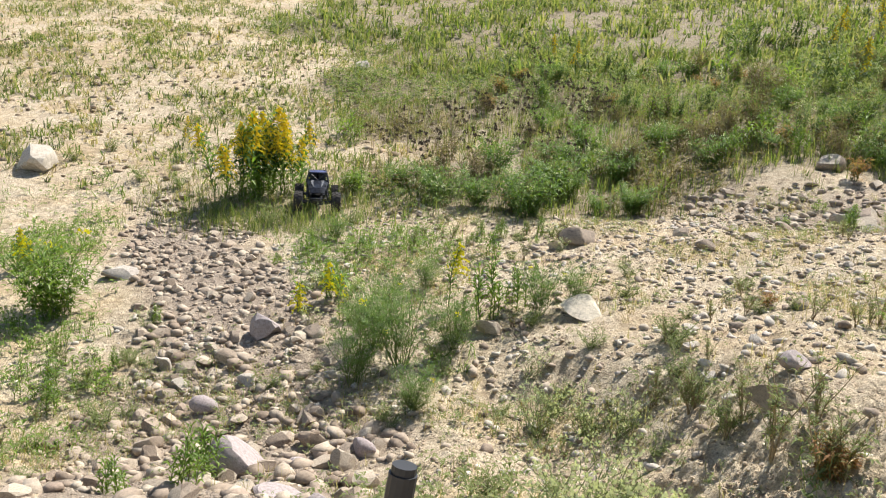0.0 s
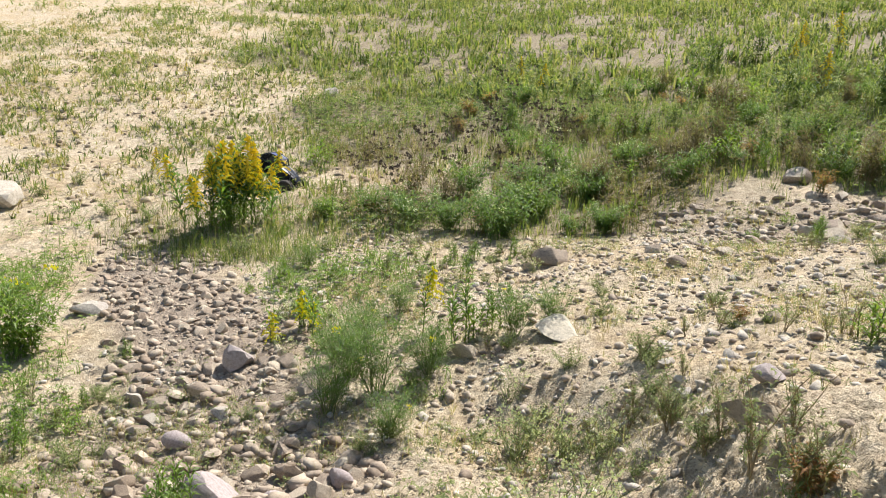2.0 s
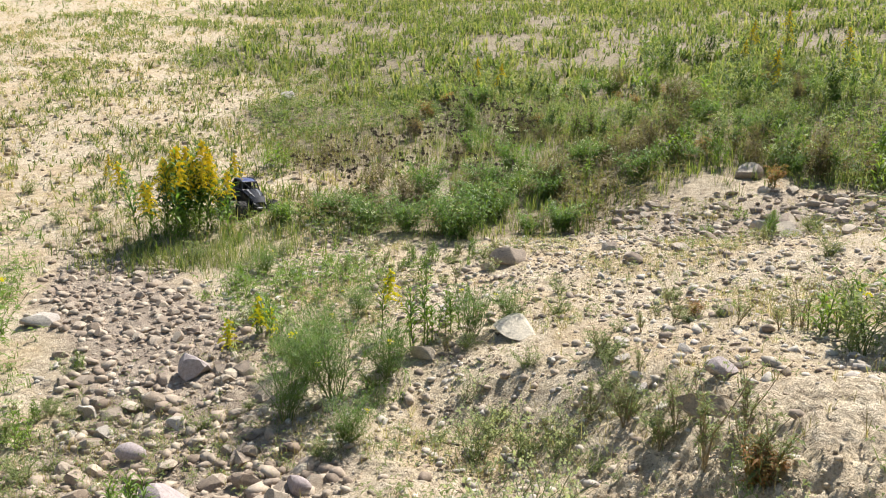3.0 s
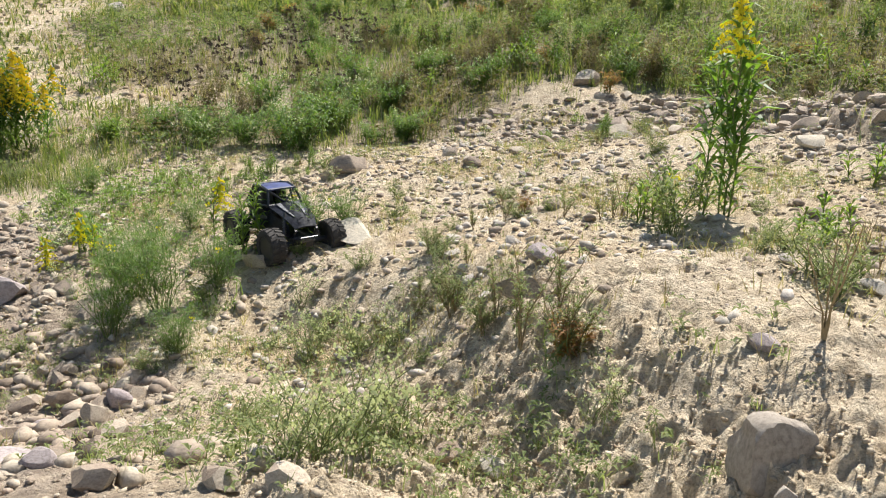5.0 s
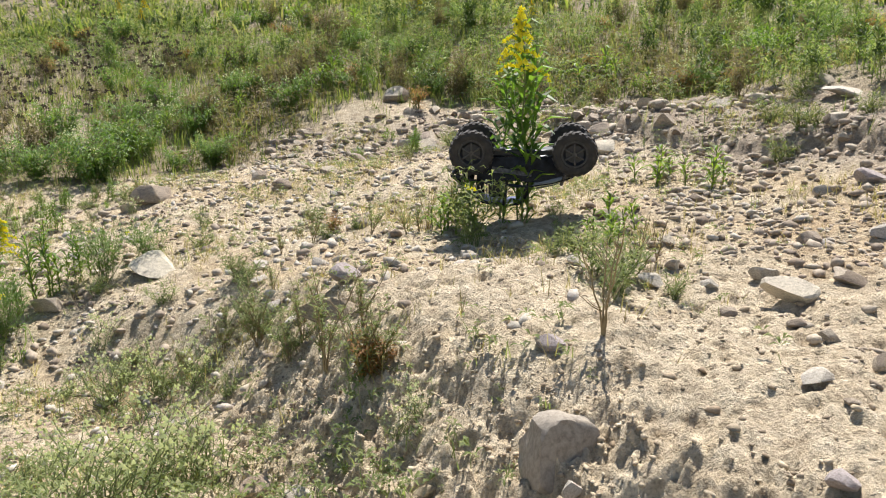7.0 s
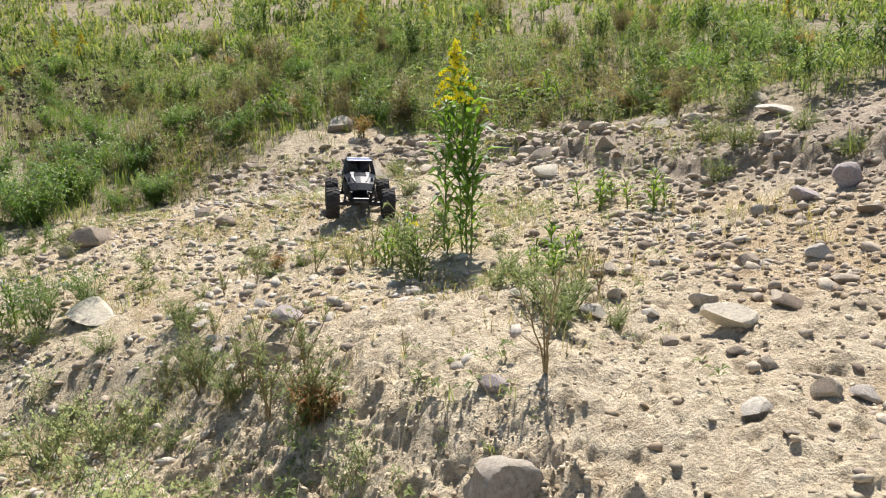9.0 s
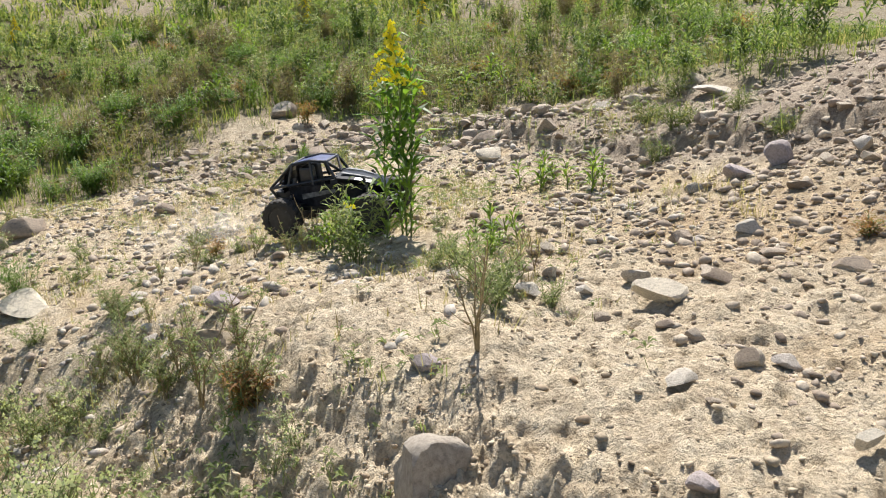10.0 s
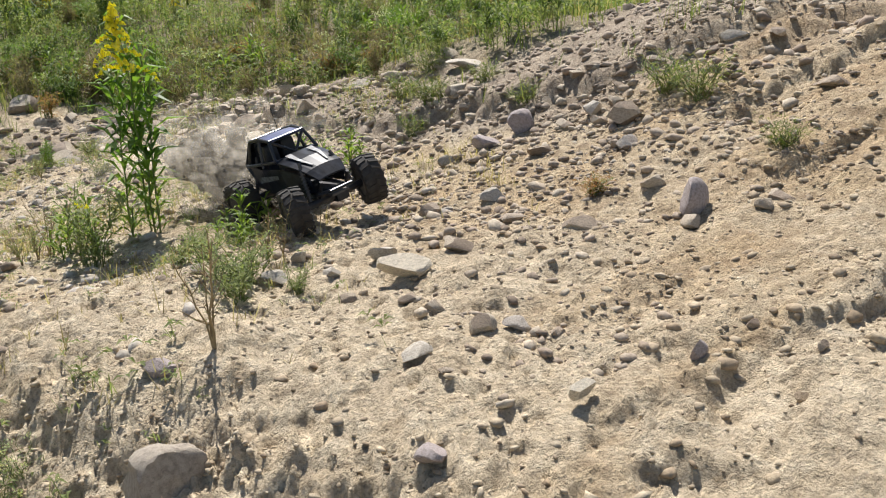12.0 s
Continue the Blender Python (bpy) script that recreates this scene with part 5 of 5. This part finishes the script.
    hub_me = mesh_of("hub_nut", *disc(0.008, 0.0, 0.012, 6), STEEL)
    bolt_me = mesh_of("bolt", *disc(0.0022, 0.0, 0.003, 6), STEEL)
    wheels = []
    for ax in (0.165, -0.165):
        for s in (-1, 1):
            wheel = part("wheel", rim_me, BLACKPL, car, "black beadlock wheel with a knobbly tyre")
            part("tyre", tyre_me, RUBBER, wheel, "knobbly black rubber tyre")
            for k in range(40):
                lug = part("tread_lug", lug_me[1 if k % 2 else -1], RUBBER, wheel)
                lug.matrix_basis = Euler((0, 6.28318 * k / 40, 0)).to_matrix().to_4x4()
            for k in range(6):
                spoke = part("spoke", spoke_me, STEEL, wheel)
                spoke.matrix_basis = Matrix.Translation((0, s * 0.021, 0)) @ Euler((0, 1.0472 * k, 0)).to_matrix().to_4x4()
            hub = part("hub_nut", hub_me, STEEL, wheel)
            hub.matrix_basis = pose(0, s * 0.012, 0, 0, 0, 0 if s > 0 else 180)
            for k in range(8):
                a = 0.7854 * k
                bolt = part("bolt", bolt_me, STEEL, wheel)
                bolt.matrix_basis = Matrix.Translation((math.cos(a) * 0.0405, s * 0.0255, math.sin(a) * 0.0405)) @ pose(0, 0, 0, 0, 0, 0 if s > 0 else 180)
            wheels.append((wheel, ax, s * 0.128, s))
    return car, wheels


buggy, buggy_wheels = build_car()

# ---- the tip of a handset aerial that dips into view at the start ----
aerial = new("handset_aerial")
tagged(aerial, "black plastic aerial tip of a hand-held transmitter", "aerial")
part("aerial_rod", bar([(0, 0, -0.09), (0, 0, -0.002), (0, 0, 0.0)], 0.0052, 14), BLACKPL, aerial)
part("aerial_cap", bar([(0, 0, 0.0), (0, 0, 0.003)], 0.0045, 14), BLACKPL, aerial, "rounded black cap")

# ---- dust thrown up by the tyres: light swarms of fine grains ----
def dust_nodes(n, l, b):
    l.new(ramp(n, l, grain(n, l, 9, 3), [(0.3, (0.72, 0.64, 0.52)), (0.7, (0.80, 0.73, 0.62))]), b.inputs["Base Color"])
    # thin grains: mostly clear, the rest lets the sun shine through
    t, clear, mix = n.new("ShaderNodeBsdfTranslucent"), n.new("ShaderNodeBsdfTransparent"), n.new("ShaderNodeMixShader")
    t.inputs[0].default_value = (0.95, 0.87, 0.73, 1)
    mix.inputs[0].default_value = 0.055
    l.new(clear.outputs[0], mix.inputs[1])
    l.new(t.outputs[0], mix.inputs[2])
    l.new(mix.outputs[0], n["Material Output"].inputs[0])


DUST = material("dry_dust", dust_nodes, 1.0)


def build_dust(seed, spread, count):
    r = random.Random(seed)
    b = Bunch()
    for _ in range(count):
        c = Vector((r.gauss(0, spread), r.gauss(0, spread * 0.8), abs(r.gauss(0, spread * 0.55))))
        u = Vector((r.gauss(0, 1), r.gauss(0, 1), r.gauss(0, 1))).normalized()
        w = u.orthogonal().normalized() * r.uniform(0.025, 0.06)
        q = u.cross(w)
        at = len(b.v)
        b.v.extend([c + w, c + q * r.uniform(0.6, 1), c - w * r.uniform(0.6, 1), c - q * r.uniform(0.6, 1)])
        b.f.append((at, at + 1, at + 2, at + 3))
    me = mesh_of("dust_cloud", b.v, b.f, DUST)
    return tagged(new("dust_cloud", me), "thin pale dust hanging behind the spinning tyres", "dust", "dust behind the buggy", "stuff")


dust_clouds = [build_dust(60 + k, 0.075 + 0.02 * k, 260) for k in range(5)]


# ---- what moves ----
# seconds, the middle between the axles, heading, nose up, right side down
DRIVE = [
    (0, -3.040, 4.853, -0.077, -55, 0, 0),
    (0.4, -2.960, 4.799, -0.079, -42, 0, 0),
    (0.8, -2.980, 4.764, -0.085, -36, -3, 0),
    (1.2, -3.236, 5.001, -0.058, -12, -10, 0),
    (1.5, -3.476, 5.318, -0.016, 6, -18, 0),
    (1.6, -3.620, 5.518, 0.017, 6, -20, 0),
    (2, -3.960, 5.992, 0.096, 6, -25, 0),
    (2.5, -3.903, 5.750, 0.054, 2, -18, 0),
    (2.8, -3.680, 5.706, 0.047, -10, -15, 0),
    (3.2, -3.195, 5.216, -0.021, -42, -5, 0),
    (3.5, -2.749, 5.117, -0.015, -36, -5, 0),
    (3.7, -2.463, 5.100, 0.001, -38, -5, 0),
    (4.1, -2.082, 4.646, -0.028, -45, 0, 0),
    (4.5, -1.510, 3.965, -0.058, -48, 0, 0),
    (4.9, -0.976, 3.330, -0.051, -42, 0, 0),
    (5.3, -0.556, 2.831, 0.034, -36, -4, 6),
    (5.5, -0.350, 2.760, 0.012, -22, -3, 5),
    (5.7, -0.110, 2.619, 0.133, -7, 24, 6),
    (5.9, 0.132, 2.557, 0.257, -6, 16, -4),
    (6, 0.170, 2.524, 0.278, 5, 12, -4),
    (6.1, 0.242, 2.581, 0.301, 7, 9, 0),
    (6.3, 0.450, 2.689, 0.328, 7, 9, 2),
    (6.4, 0.526, 2.795, 0.370, 5, 12, 14),
    (6.5, 0.603, 2.902, 0.400, 2, 17, 40),
    (6.6, 0.670, 2.928, 0.420, -4, 14, 70),
    (6.8, 0.802, 2.949, 0.440, -6, 8, 125),
    (7, 0.782, 2.956, 0.461, -5, 0, 180),
    (7.2, 0.849, 3.027, 0.493, -31, 0, 125),
    (7.6, 0.774, 3.220, 0.341, -50, 0, 75),
    (8, 0.600, 3.671, 0.269, -75, 0, 20),
    (8.4, 0.427, 4.121, 0.203, -90, 0, 0),
    (8.8, 0.352, 4.314, 0.243, -85, 0, -4),
    (9, 0.371, 4.194, 0.204, -85, 0, -4),
    (9.2, 0.386, 3.808, 0.217, -77, 0, 0),
    (9.5, 0.338, 3.587, 0.203, -82, 2, 4),
    (9.8, 0.477, 3.330, 0.242, -50, 3, 5),
    (10, 0.558, 3.201, 0.274, -21, 4, 4),
    (10.2, 0.760, 2.957, 0.317, -8, 6, 2),
    (10.5, 1.020, 2.924, 0.334, -8, 8, 2),
    (10.7, 1.061, 2.913, 0.360, -9, 8, 2),
    (11, 1.229, 3.010, 0.358, -25, 5, 2),
    (11.2, 1.272, 3.030, 0.327, -34, 5, 3),
    (11.5, 1.371, 2.934, 0.370, -85, 6, 8),
    (11.7, 1.289, 2.786, 0.350, -80, 8, 8),
    (12, 1.211, 2.630, 0.339, -73, 4, 12),
]


def drive_pose(x, y, z, heading, nose, lean):
    turn = Euler((0, 0, radians(heading))).to_matrix() @ Euler((0, radians(-nose), 0)).to_matrix() @ Euler((radians(lean), 0, 0)).to_matrix()
    return Matrix.Translation((x, y, z)) @ turn.to_4x4() @ Matrix.Translation((0, 0, -AXLE))


def motions():
    rows = [(t, drive_pose(*r)) for t, *r in DRIVE]
    walk(buggy, rows)
    # the wheels turn with the way covered, at most 80 degrees from row to row
    times = [i / 10 for i in range(121)]
    keys = [r[0] for r in DRIVE]
    px, py = (np.interp(times, keys, [r[i] for r in DRIVE]) for i in (1, 2))
    head = np.radians(np.interp(times, keys, [r[4] for r in DRIVE]))
    for wheel, ax, side, s in buggy_wheels:
        angle, out = 0.0, []
        for i, t in enumerate(times):
            if i:
                way = (px[i] - px[i - 1]) * math.cos(head[i]) + (py[i] - py[i - 1]) * math.sin(head[i])
                spin = way / AXLE + (0.5 if 5.4 < t < 7.2 or t > 9 else 0.2)
                angle += max(-1.35, min(1.35, spin))
            steer = 0.0
            if ax > 0:
                steer = 14 * math.sin(t * 1.3) if t < 9 else -16 * smooth(11.0, 12.0, t)
            out.append((t, Matrix.Translation((ax, side, AXLE)) @ Euler((0, 0, radians(float(steer)))).to_matrix().to_4x4() @ Euler((0, angle, 0)).to_matrix().to_4x4()))
        walk(wheel, out)
    # dust trails the rear wheels while they dig, and lies in the soil otherwise
    for k, cloud in enumerate(dust_clouds):
        out = []
        for i in range(0, 121, 2):
            t = i / 10
            lag = max(0.0, t - 0.05 - 0.07 * k)
            x, y, h = (float(np.interp(lag, keys, [r[j] for r in DRIVE])) for j in (1, 2, 4))
            x -= (0.24 + 0.05 * k) * math.cos(radians(h)) + 0.05 * (k + 1)
            y -= (0.24 + 0.05 * k) * math.sin(radians(h))
            dig = max(float(smooth(4.9, 5.2, t) * smooth(6.6, 6.2, t)), float(smooth(8.6, 8.9, t)) * (0.72 + 0.28 * float(smooth(10.8, 11.2, t))), 0.55 * float(smooth(1.0, 1.3, t) * smooth(2.4, 2.0, t)))
            z = float(large_form(x, y)) - 0.6 + dig * (0.62 + 0.03 * k)
            out.append((t, pose(x, y, z, 0, 0, 40 * k)))
        walk(cloud, out)
    walk(aerial, [(0, pose(0.185, 0.285, 0.781, -8, 4)), (0.1, pose(0.193, 0.274, 0.755, -8, 4)), (12, pose(0.193, 0.274, 0.755, -8, 4))])


motions()
